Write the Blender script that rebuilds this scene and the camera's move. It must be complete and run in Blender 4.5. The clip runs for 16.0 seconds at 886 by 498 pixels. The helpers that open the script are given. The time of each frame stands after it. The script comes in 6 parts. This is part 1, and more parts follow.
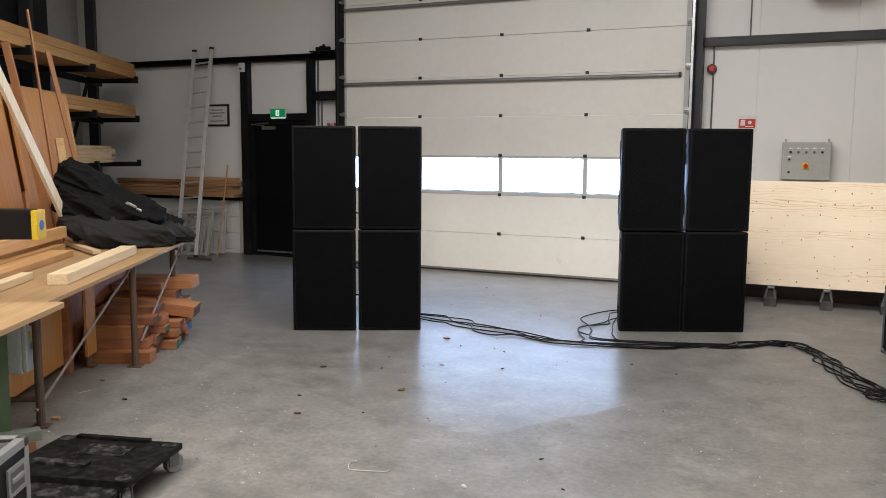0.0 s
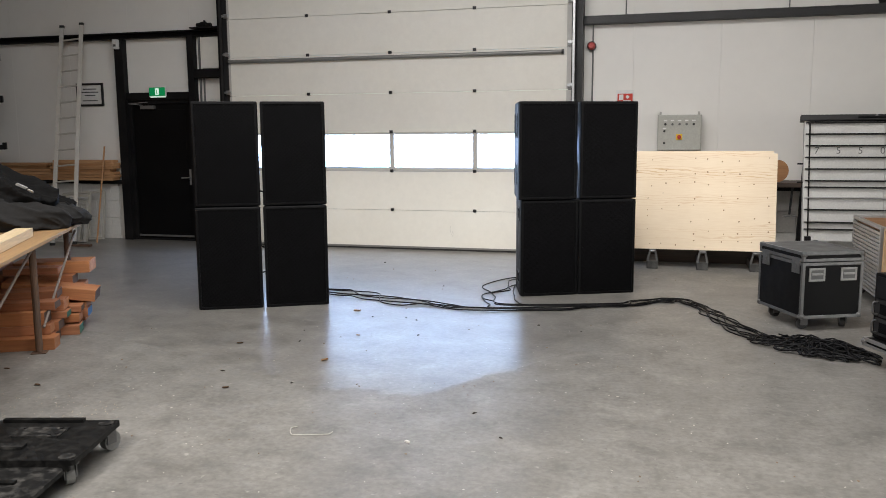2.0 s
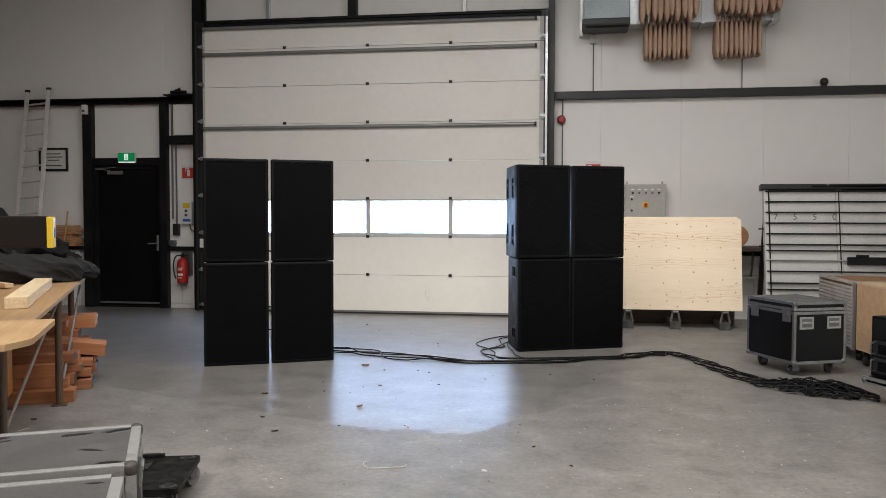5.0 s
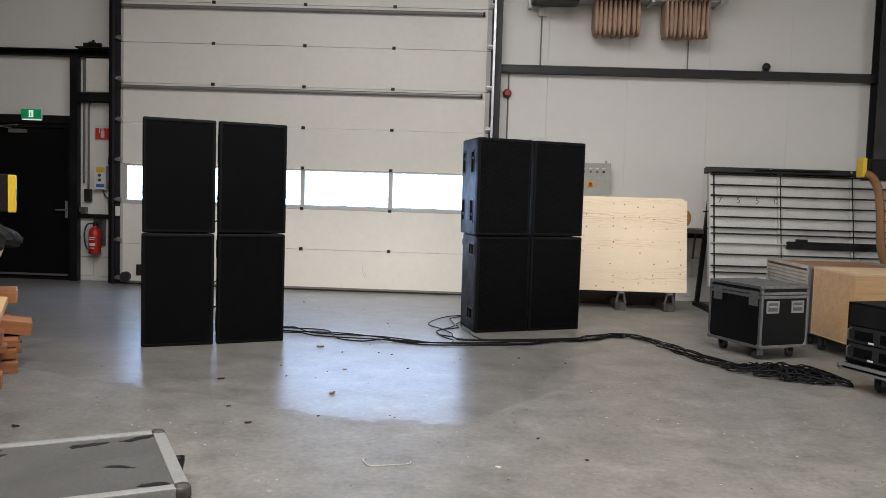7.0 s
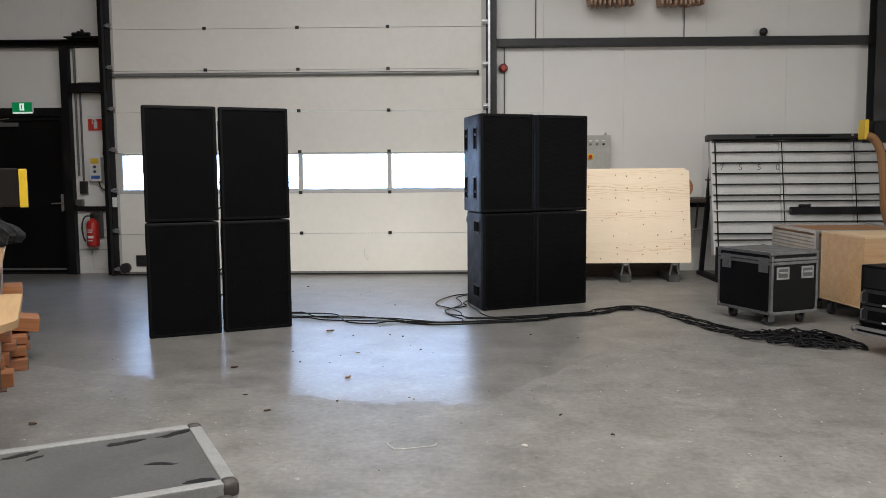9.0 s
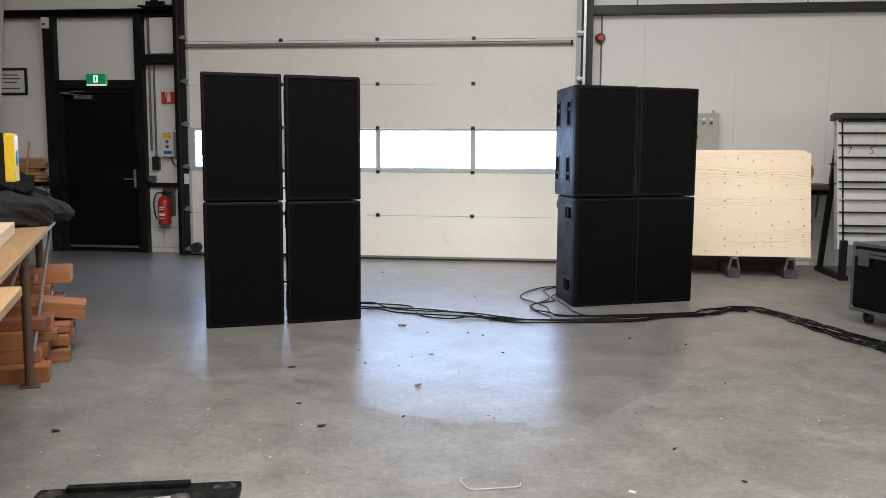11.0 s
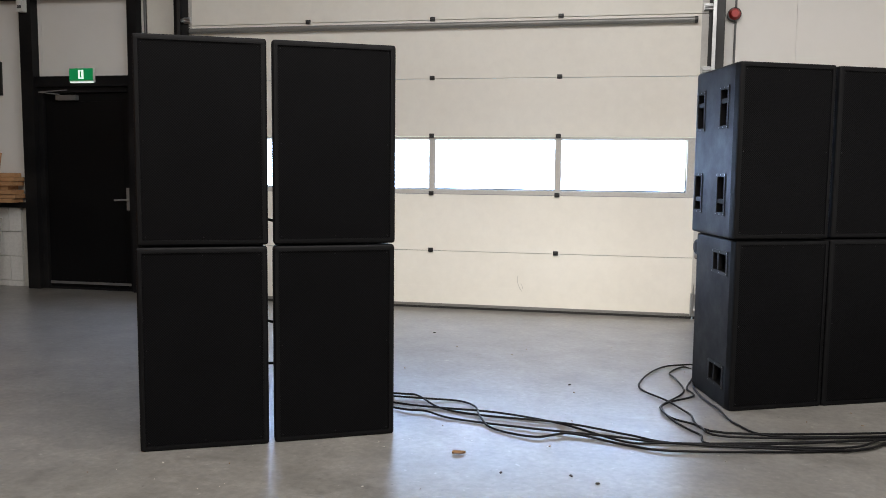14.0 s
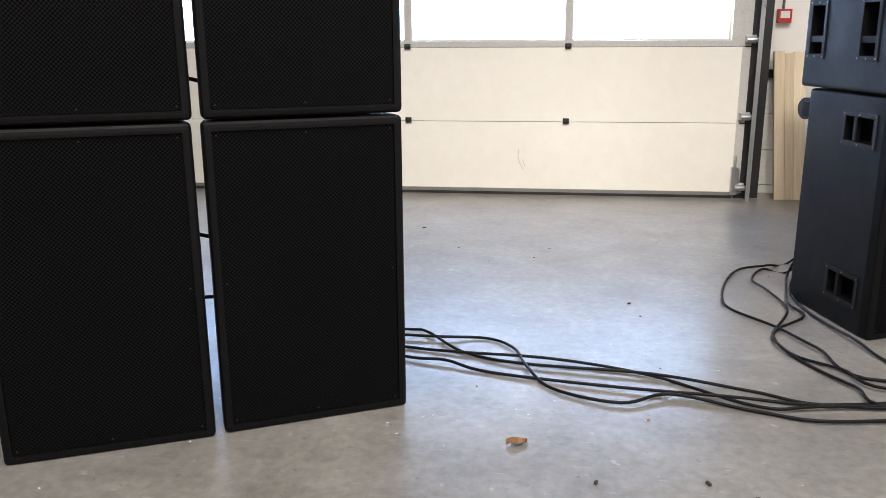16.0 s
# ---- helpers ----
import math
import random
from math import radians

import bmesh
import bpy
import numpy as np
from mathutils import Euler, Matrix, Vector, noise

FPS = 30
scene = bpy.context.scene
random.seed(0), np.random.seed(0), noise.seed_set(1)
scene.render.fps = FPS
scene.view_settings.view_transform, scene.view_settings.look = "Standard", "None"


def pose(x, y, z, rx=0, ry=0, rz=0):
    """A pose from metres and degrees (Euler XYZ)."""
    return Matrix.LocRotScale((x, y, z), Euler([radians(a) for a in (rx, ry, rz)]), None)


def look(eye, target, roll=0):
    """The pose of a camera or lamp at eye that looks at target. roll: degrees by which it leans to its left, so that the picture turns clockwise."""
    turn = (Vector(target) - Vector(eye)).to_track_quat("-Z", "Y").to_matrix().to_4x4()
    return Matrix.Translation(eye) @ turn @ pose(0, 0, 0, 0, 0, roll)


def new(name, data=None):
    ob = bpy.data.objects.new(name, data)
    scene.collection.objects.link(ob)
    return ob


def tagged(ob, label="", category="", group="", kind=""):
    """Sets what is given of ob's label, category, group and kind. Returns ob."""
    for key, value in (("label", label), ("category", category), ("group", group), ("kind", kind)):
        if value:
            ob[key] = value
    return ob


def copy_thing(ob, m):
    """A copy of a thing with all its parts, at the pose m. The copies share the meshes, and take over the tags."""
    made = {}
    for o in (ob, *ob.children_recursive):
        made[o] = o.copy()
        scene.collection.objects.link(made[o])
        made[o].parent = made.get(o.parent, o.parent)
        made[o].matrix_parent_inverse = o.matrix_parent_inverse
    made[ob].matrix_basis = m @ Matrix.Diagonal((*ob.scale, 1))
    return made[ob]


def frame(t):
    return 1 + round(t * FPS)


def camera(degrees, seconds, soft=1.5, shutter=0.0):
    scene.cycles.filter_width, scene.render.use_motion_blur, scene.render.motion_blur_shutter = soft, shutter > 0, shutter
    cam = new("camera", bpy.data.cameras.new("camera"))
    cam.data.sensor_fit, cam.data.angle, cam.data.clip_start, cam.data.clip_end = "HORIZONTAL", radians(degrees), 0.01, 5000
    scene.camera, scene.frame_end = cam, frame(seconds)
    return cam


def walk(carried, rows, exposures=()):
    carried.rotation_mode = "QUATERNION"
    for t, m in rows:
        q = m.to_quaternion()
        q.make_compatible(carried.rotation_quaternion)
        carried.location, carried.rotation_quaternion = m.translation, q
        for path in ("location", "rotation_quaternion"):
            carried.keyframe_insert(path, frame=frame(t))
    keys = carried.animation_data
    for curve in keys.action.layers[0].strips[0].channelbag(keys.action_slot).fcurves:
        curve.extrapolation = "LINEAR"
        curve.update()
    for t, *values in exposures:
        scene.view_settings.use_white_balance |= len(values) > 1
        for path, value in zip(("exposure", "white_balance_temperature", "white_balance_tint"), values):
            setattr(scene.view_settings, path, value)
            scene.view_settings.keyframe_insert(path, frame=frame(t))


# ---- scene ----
cam = camera(56.5, 16.0, soft=0.9)
PATH = [
    (0, (0.06, 0.025, 1.576), (-0.754, 1.836, 1.34), 0.4),
    (0.5, (-0.098, -0.07, 1.551), (-0.896, 1.749, 1.319), -1.8),
    (1, (-0.156, -0.139, 1.537), (-0.938, 1.681, 1.262), -2.0),
    (1.5, (-0.152, -0.175, 1.51), (-0.793, 1.698, 1.226), -1.3),
    (2, (-0.185, -0.23, 1.509), (-0.701, 1.681, 1.23), -0.4),
    (2.5, (-0.202, -0.355, 1.476), (-0.665, 1.586, 1.331), 0.4),
    (3, (-0.297, -0.454, 1.419), (-0.71, 1.501, 1.319), 1.3),
    (3.5, (-0.486, -0.555, 1.37), (-0.872, 1.405, 1.283), 0.9),
    (5.8, (-1.135, -0.638, 1.281), (-1.384, 1.345, 1.196), 1.1),
    (6, (-1.185, -0.562, 1.279), (-1.409, 1.423, 1.185), 1.5),
    (6.5, (-1.342, -0.41, 1.272), (-1.44, 1.584, 1.152), 2.0),
    (7, (-1.564, -0.29, 1.269), (-1.617, 1.705, 1.134), 1.8),
    (7.5, (-1.643, -0.244, 1.274), (-1.668, 1.751, 1.135), 0.7),
    (8, (-1.652, -0.24, 1.266), (-1.657, 1.755, 1.13), -0.3),
    (8.5, (-1.665, -0.244, 1.262), (-1.659, 1.751, 1.113), -0.4),
    (9, (-1.681, -0.236, 1.265), (-1.716, 1.755, 1.079), -0.4),
    (9.5, (-1.691, -0.212, 1.252), (-1.778, 1.777, 1.062), -0.2),
    (9.7, (-1.69, -0.196, 1.253), (-1.8, 1.791, 1.056), -0.3),
    (11.8, (-1.776, 1.172, 1.228), (-2.077, 3.135, 0.991), 1.4),
    (12, (-1.792, 1.331, 1.233), (-2.111, 3.292, 1.002), 1.6),
    (12.5, (-1.872, 1.758, 1.244), (-2.229, 3.716, 1.045), 1.1),
    (13, (-1.894, 2.153, 1.221), (-2.266, 4.109, 1.033), 1.0),
    (13.5, (-1.986, 2.506, 1.211), (-2.36, 4.462, 1.028), 1.6),
    (14, (-2.11, 2.824, 1.233), (-2.492, 4.778, 1.041), 0.6),
    (14.5, (-2.209, 3.162, 1.212), (-2.574, 5.118, 1.008), 0.7),
    (15, (-2.339, 3.468, 1.168), (-2.691, 5.409, 0.836), 0.7),
    (15.5, (-2.52, 3.779, 1.143), (-2.817, 5.701, 0.678), 0.1),
    (16, (-2.642, 4.162, 1.109), (-2.885, 6.082, 0.604), -0.3),
]
EXPOSURES = [(0.0, 0.17, 6600, 11), (1.0, 0.22, 6600, 11), (2.0, 0.26, 6550, 10), (3.0, 0.06, 6600, 11), (9.5, 0.04, 6500, 10), (12.0, 0.34, 6550, 10), (13.0, 0.34, 6600, 10), (14.0, 0.31, 6700, 11), (15.0, 0.3, 6750, 12), (16.0, 0.6, 6850, 12)]
walk(cam, [(t, look(eye, target, roll)) for t, eye, target, roll in PATH], EXPOSURES)

# ---- light ----
world = bpy.data.worlds.new("world")
scene.world = world
world.use_nodes = True
_nt = world.node_tree
_sky = _nt.nodes.new("ShaderNodeTexSky")
_sky.sky_type, _sky.sun_disc = "NISHITA", False
_sky.sun_elevation, _sky.sun_rotation = radians(40), radians(200)
_nt.nodes["Background"].inputs["Strength"].default_value = 0.15
_nt.links.new(_sky.outputs[0], _nt.nodes["Background"].inputs["Color"])
sun = new("sun", bpy.data.lights.new("sun", "SUN"))
sun.data.energy, sun.data.angle, sun.data.color = 1.2, radians(10), (1, 0.96, 0.9)
sun.matrix_world = look((0, -20, 20), (0, 0, 0))


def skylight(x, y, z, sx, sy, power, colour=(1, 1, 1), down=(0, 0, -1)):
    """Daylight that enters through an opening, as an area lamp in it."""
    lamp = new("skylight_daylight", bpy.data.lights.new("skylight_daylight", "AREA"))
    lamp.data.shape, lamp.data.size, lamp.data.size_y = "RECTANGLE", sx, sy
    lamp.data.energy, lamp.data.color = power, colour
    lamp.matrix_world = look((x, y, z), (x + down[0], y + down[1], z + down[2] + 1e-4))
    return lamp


ROOF = 5.1
SKY_N, SKY_S = (-4.9, 1.1, 2.6, 6.0), (-4.6, 1.8, -3.2, -1.2)     # x0, x1, y0, y1 of the roof lights
skylight(-1.9, 4.3, ROOF + 0.02, 6.0, 3.4, 300, (1.0, 0.962, 0.915))
skylight(-1.4, -2.2, ROOF + 0.02, 6.4, 2.0, 450, (1.0, 0.962, 0.915))
skylight(9.05, 0.6, 1.7, 4.2, 3.2, 170, (1.0, 0.975, 0.94), (-1, 0, 0))     # assumed east doorway, out of view, added to brighten the west side
skylight(-3.66, 10.02, 1.28, 4.4, 0.42, 70, (0.42, 0.62, 1.0), (0, -1, 0))


# ---- materials ----
def node_mat(name, rough=0.6, metal=0.0):
    m = bpy.data.materials.new(name)
    m.use_nodes = True
    b = m.node_tree.nodes["Principled BSDF"]
    b.inputs["Roughness"].default_value, b.inputs["Metallic"].default_value = rough, metal
    return m, m.node_tree, b


def coords(nt, scale=(1, 1, 1), kind="Object", rot=(0, 0, 0)):
    tc, mp = nt.nodes.new("ShaderNodeTexCoord"), nt.nodes.new("ShaderNodeMapping")
    nt.links.new(tc.outputs[kind], mp.inputs[0])
    mp.inputs["Scale"].default_value, mp.inputs["Rotation"].default_value = scale, rot
    return mp.outputs[0]


def noise_tex(nt, vec, scale, detail=6, rough=0.6, distort=0.0):
    n = nt.nodes.new("ShaderNodeTexNoise")
    nt.links.new(vec, n.inputs["Vector"])
    for k, v in (("Scale", scale), ("Detail", detail), ("Roughness", rough), ("Distortion", distort)):
        n.inputs[k].default_value = v
    return n.outputs["Fac"]


def ramp(nt, fac, stops):
    r = nt.nodes.new("ShaderNodeValToRGB")
    nt.links.new(fac, r.inputs[0])
    el = r.color_ramp.elements
    while len(el) < len(stops):
        el.new(0.5)
    for e, (p, c) in zip(el, stops):
        e.position = p
        e.color = (*c, 1) if len(c) == 3 else (c[0], c[0], c[0], 1)
    return r.outputs[0]


def mix(nt, a, b, fac, mode="MIX"):
    n = nt.nodes.new("ShaderNodeMix")
    n.data_type, n.blend_type = "RGBA", mode
    for sock, v in ((n.inputs[0], fac), (n.inputs[6], a), (n.inputs[7], b)):
        if isinstance(v, bpy.types.NodeSocket):
            nt.links.new(v, sock)
        elif isinstance(v, (int, float)):
            sock.default_value = v
        else:
            sock.default_value = (*v, 1)
    return n.outputs[2]


def bump(nt, b, h, strength=0.2, dist=0.01):
    n = nt.nodes.new("ShaderNodeBump")
    n.inputs["Strength"].default_value, n.inputs["Distance"].default_value = strength, dist
    nt.links.new(h, n.inputs["Height"])
    nt.links.new(n.outputs[0], b.inputs["Normal"])


def random_of(nt):
    return nt.nodes.new("ShaderNodeObjectInfo").outputs["Random"]


def paint(name, colour, rough=0.5, dirt=0.25, dirt_colour=(0.12, 0.1, 0.08), scale=3.0, metal=0.0, grain=0.05, rvar=0.12):
    """A painted, plastic or metal surface with patchy dirt, fine grain and uneven gloss."""
    m, nt, b = node_mat(name, rough, metal)
    v = coords(nt)
    n1, n2 = noise_tex(nt, v, scale), noise_tex(nt, v, scale * 18, 4)
    d = ramp(nt, n1, [(0.45, (0,)), (0.8, (dirt,))])
    c = mix(nt, colour, dirt_colour, d)
    g = ramp(nt, n2, [(0.3, (1 - grain * 3,)), (0.7, (1.0,))])
    nt.links.new(mix(nt, c, g, 1.0, "MULTIPLY"), b.inputs["Base Color"])
    nt.links.new(ramp(nt, n1, [(0.3, (max(rough - rvar, 0.02),)), (0.7, (min(rough + rvar, 1),))]), b.inputs["Roughness"])
    bump(nt, b, n2, 0.08, 0.003)
    if max(colour) < 0.01:
        b.inputs["Specular IOR Level"].default_value = 0.16
    return m


def wood(name, light, dark, scale=1.0, axis=0, rough=0.6, island=True, knots=0.0):
    """Sawn timber with the grain along one local axis; each piece differs a little."""
    m, nt, b = node_mat(name, rough)
    sc = [9.0, 9.0, 9.0]
    sc[axis] = 0.55
    v = coords(nt, [s * scale for s in sc])
    rnd = random_of(nt)
    geo = nt.nodes.new("ShaderNodeNewGeometry")
    add = nt.nodes.new("ShaderNodeVectorMath")
    add.operation = "ADD"
    nt.links.new(v, add.inputs[0])
    mul = nt.nodes.new("ShaderNodeVectorMath")
    mul.operation = "SCALE"
    mul.inputs[0].default_value = (37.0, 91.0, 53.0)
    tot = nt.nodes.new("ShaderNodeMath")
    nt.links.new(rnd, tot.inputs[0])
    nt.links.new(geo.outputs["Random Per Island"], tot.inputs[1])
    nt.links.new(tot.outputs[0], mul.inputs["Scale"])
    nt.links.new(mul.outputs[0], add.inputs[1])
    g = noise_tex(nt, add.outputs[0], 1.6, 8, 0.65, 0.6)
    f = noise_tex(nt, add.outputs[0], 9.0, 4, 0.6)
    c = ramp(nt, g, [(0.3, dark), (0.62, light)])
    fr = nt.nodes.new("ShaderNodeMath")
    fr.operation = "FRACT"
    nt.links.new(tot.outputs[0], fr.inputs[0])
    tone = ramp(nt, fr.outputs[0], [(0.0, (0.72, 0.66, 0.6)), (1.0, (1.0, 1.0, 1.0))])
    c = mix(nt, c, tone, 1.0, "MULTIPLY")
    c = mix(nt, c, ramp(nt, f, [(0.3, (0.8,)), (0.65, (1.0,))]), 1.0, "MULTIPLY")
    nt.links.new(c, b.inputs["Base Color"])
    bump(nt, b, f, 0.15, 0.004)
    return m


def concrete_floor():
    """Power-floated concrete: cloudy grey-beige, scuffed, with a more polished area that ends in a wavy border."""
    m, nt, b = node_mat("polished_concrete", 0.35)
    v = coords(nt)
    big, mid, fine = noise_tex(nt, v, 0.55, 2, 0.45), noise_tex(nt, v, 3.2, 8, 0.7, 0.2), noise_tex(nt, v, 30, 5)
    streak = noise_tex(nt, coords(nt, (1.0, 1.7, 1), "Object", (0, 0, 0.35)), 4.5, 6, 0.65, 0.2)
    c = ramp(nt, mid, [(0.36, (0.152, 0.147, 0.136)), (0.46, (0.192, 0.185, 0.171)), (0.55, (0.21, 0.202, 0.188)), (0.66, (0.256, 0.247, 0.228))])
    c = mix(nt, c, ramp(nt, streak, [(0.36, (0.9, 0.895, 0.885)), (0.5, (1, 1, 1)), (0.66, (1.06, 1.055, 1.05))]), 1.0, "MULTIPLY")
    c = mix(nt, c, ramp(nt, big, [(0.32, (0.9, 0.895, 0.885)), (0.68, (1.06, 1.055, 1.045))]), 1.0, "MULTIPLY")
    c = mix(nt, c, ramp(nt, fine, [(0.35, (0.82,)), (0.65, (1.08,))]), 1.0, "MULTIPLY")
    st = noise_tex(nt, v, 1.05, 4, 0.6, 0.6)
    c = mix(nt, c, (0.105, 0.1, 0.09), ramp(nt, st, [(0.54, (0,)), (0.72, (0.32,))]))
    sp = noise_tex(nt, v, 34, 2, 0.5)
    c = mix(nt, c, (0.07, 0.066, 0.06), ramp(nt, sp, [(0.68, (0,)), (0.76, (0.6,))]))
    dust = noise_tex(nt, v, 19, 3, 0.6)
    c = mix(nt, c, (0.42, 0.4, 0.36), ramp(nt, dust, [(0.66, (0,)), (0.74, (0.5,))]))
    scr = noise_tex(nt, coords(nt, (1, 9, 1), "Object", (0, 0, 0.6)), 10, 3, 0.7)
    c = mix(nt, c, (0.4, 0.385, 0.35), ramp(nt, scr, [(0.62, (0,)), (0.76, (0.5,))]))
    scr2 = noise_tex(nt, coords(nt, (8, 1, 1), "Object", (0, 0, 0.2)), 8, 3, 0.7)
    c = mix(nt, c, (0.09, 0.085, 0.078), ramp(nt, scr2, [(0.66, (0,)), (0.78, (0.45,))]))
    nt.links.new(c, b.inputs["Base Color"])

    def calc(op, p, q):
        n = nt.nodes.new("ShaderNodeMath")
        n.operation = op
        for k, w in ((0, p), (1, q)):
            if isinstance(w, bpy.types.NodeSocket):
                nt.links.new(w, n.inputs[k])
            else:
                n.inputs[k].default_value = w
        return n.outputs[0]

    sep = nt.nodes.new("ShaderNodeSeparateXYZ")
    nt.links.new(v, sep.inputs[0])
    rise = calc("ADD", calc("MULTIPLY", calc("MAXIMUM", calc("ADD", sep.outputs[0], 1.55), 0.0), 1.5), calc("MULTIPLY", calc("MAXIMUM", calc("SUBTRACT", -2.15, sep.outputs[0]), 0.0), 0.4))
    wav = calc("MULTIPLY", calc("SUBTRACT", noise_tex(nt, v, 3.4, 7, 0.62), 0.5), 0.34)
    edge = calc("SUBTRACT", sep.outputs[1], calc("ADD", calc("ADD", rise, wav), 4.16))
    mask = calc("MULTIPLY", ramp(nt, edge, [(0.0, (0,)), (0.035, (1,))]), ramp(nt, calc("MULTIPLY", sep.outputs[0], -1.0), [(0.45, (0,)), (1.15, (1,))]))
    gloss = ramp(nt, streak, [(0.35, (0.275,)), (0.65, (0.315,))])
    matt = ramp(nt, streak, [(0.38, (0.45,)), (0.62, (0.51,))])
    nt.links.new(mix(nt, matt, gloss, mask), b.inputs["Roughness"])
    bump(nt, b, noise_tex(nt, v, 13, 4, 0.6), 0.05, 0.004)
    return m


M = {}
M["floor"] = concrete_floor()
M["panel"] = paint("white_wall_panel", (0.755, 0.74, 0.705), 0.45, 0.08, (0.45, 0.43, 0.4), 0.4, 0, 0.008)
M["block"] = paint("painted_block", (0.7, 0.69, 0.66), 0.6, 0.2, (0.3, 0.27, 0.23), 2.0)
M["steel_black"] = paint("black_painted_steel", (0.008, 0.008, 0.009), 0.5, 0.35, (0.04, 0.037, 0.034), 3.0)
M["steel_dark"] = paint("dark_grey_steel", (0.013, 0.013, 0.014), 0.5, 0.3, (0.05, 0.045, 0.04), 3.0)
M["door_panel"] = paint("cream_door_panel", (0.77, 0.75, 0.685), 0.42, 0.15, (0.5, 0.45, 0.36), 0.8, 0, 0.015)
M["galv"] = paint("galvanised_steel", (0.55, 0.56, 0.57), 0.38, 0.4, (0.25, 0.25, 0.25), 6.0, 0.9)
M["alu"] = paint("brushed_aluminium", (0.5, 0.5, 0.5), 0.42, 0.35, (0.3, 0.3, 0.3), 8.0, 0.85)
M["black_plastic"] = paint("black_plastic", (0.012, 0.012, 0.013), 0.45, 0.2, (0.05, 0.05, 0.05), 8.0)
M["rubber"] = paint("black_rubber", (0.015, 0.015, 0.016), 0.6, 0.4, (0.07, 0.065, 0.06), 10.0)
M["speaker"] = paint("textured_black_speaker_coating", (0.0032, 0.0033, 0.004), 0.55, 0.25, (0.009, 0.009, 0.011), 5.0, 0, 0.2)
M["speaker_plastic"] = paint("matt_black_plastic", (0.004, 0.004, 0.0045), 0.6, 0.2, (0.01, 0.01, 0.01), 6.0)
M["ceiling"] = paint("grey_ceiling_sheet", (0.5, 0.5, 0.5), 0.6, 0.1)
M["doorleaf"] = paint("black_door_leaf", (0.004, 0.004, 0.0045), 0.42, 0.25, (0.01, 0.01, 0.01), 1.5)
M["pine_pale"] = wood("pale_planed_pine", (0.75, 0.6, 0.4), (0.58, 0.42, 0.24))
M["ply_orange"] = wood("orange_brown_plywood", (0.66, 0.315, 0.09), (0.56, 0.24, 0.065), 0.4, 2)
M["hardwood"] = wood("red_hardwood_beam", (0.43, 0.18, 0.085), (0.27, 0.1, 0.045))
M["birch"] = wood("birch_plywood_box", (0.67, 0.45, 0.245), (0.58, 0.36, 0.18), 0.6)


def sheet_ply():
    """Rotary-cut spruce veneer: pale, with bands of flame figure and fine pores."""
    m, nt, b = node_mat("spruce_plywood", 0.6)
    v = coords(nt, (1.0, 1.0, 5.5))
    w = nt.nodes.new("ShaderNodeTexWave")
    w.wave_type, w.bands_direction = "BANDS", "Z"
    nt.links.new(v, w.inputs["Vector"])
    for k, x in (("Scale", 2.0), ("Distortion", 14.0), ("Detail", 3.0), ("Detail Scale", 0.9), ("Detail Roughness", 0.55)):
        w.inputs[k].default_value = x
    zone = noise_tex(nt, coords(nt, (0.25, 1, 3.2)), 1.3, 2, 0.5)
    line = mix(nt, (1, 1, 1), ramp(nt, w.outputs["Fac"], [(0.0, (0.8, 0.68, 0.54)), (0.3, (1, 1, 1))]), ramp(nt, zone, [(0.48, (0,)), (0.6, (1,))]))
    fine = noise_tex(nt, coords(nt, (2.0, 30, 60)), 3.0, 4)
    c = mix(nt, (0.81, 0.69, 0.53), line, 1.0, "MULTIPLY")
    c = mix(nt, c, ramp(nt, fine, [(0.3, (0.93, 0.91, 0.88)), (0.7, (1, 1, 1))]), 1.0, "MULTIPLY")
    c = mix(nt, c, ramp(nt, noise_tex(nt, coords(nt), 2.0), [(0.3, (0.94, 0.92, 0.9)), (0.7, (1, 1, 1))]), 1.0, "MULTIPLY")
    nt.links.new(c, b.inputs["Base Color"])
    bump(nt, b, fine, 0.08, 0.002)
    return m


M["ply_pale"] = sheet_ply()
M["red"] = paint("red_enamel", (0.45, 0.02, 0.015), 0.35, 0.15)
M["glass"], _n, _b = node_mat("window_glass", 0.02)
_b.inputs["Transmission Weight"].default_value, _b.inputs["IOR"].default_value = 1.0, 1.05
M["joint"] = paint("joint", (0.55, 0.54, 0.5), 0.8, 0.2)
# same white panel, coloured darker so these walls bounce less light
M["panel_shaded"] = paint("shaded_white_panel", (0.5, 0.49, 0.47), 0.55, 0.2, (0.3, 0.28, 0.25), 0.8)
M["asphalt"] = paint("yard_paving", (0.2, 0.2, 0.19), 0.8, 0.3)
M["bar_grey"] = paint("grey_bar", (0.24, 0.24, 0.23), 0.4, 0.3, (0.12, 0.12, 0.12), 3.0, 0.4)
M["win_frame"] = paint("grey_window_frame", (0.5, 0.49, 0.46), 0.45, 0.2, (0.3, 0.28, 0.25))
M["galv_dark"] = paint("dull_galvanised_steel", (0.17, 0.17, 0.17), 0.45, 0.4, (0.1, 0.1, 0.1), 6.0, 0.7)
M["alu_dark"] = paint("dull_aluminium", (0.3, 0.3, 0.3), 0.42, 0.4, (0.12, 0.12, 0.12), 8.0, 0.7)
M["alu_worn"] = paint("worn_aluminium", (0.4, 0.4, 0.39), 0.5, 0.55, (0.18, 0.175, 0.165), 8.0, 0.7, 0.06)
M["label_white"] = paint("white_plastic", (0.72, 0.72, 0.7), 0.45, 0.15)
M["ladder"] = paint("weathered_aluminium", (0.62, 0.6, 0.56), 0.5, 0.3, (0.35, 0.32, 0.28), 6.0, 0.35)
M["bracket_dark"] = paint("dark_worn_steel", (0.05, 0.05, 0.05), 0.5, 0.5, (0.2, 0.2, 0.19), 9.0, 0.4)
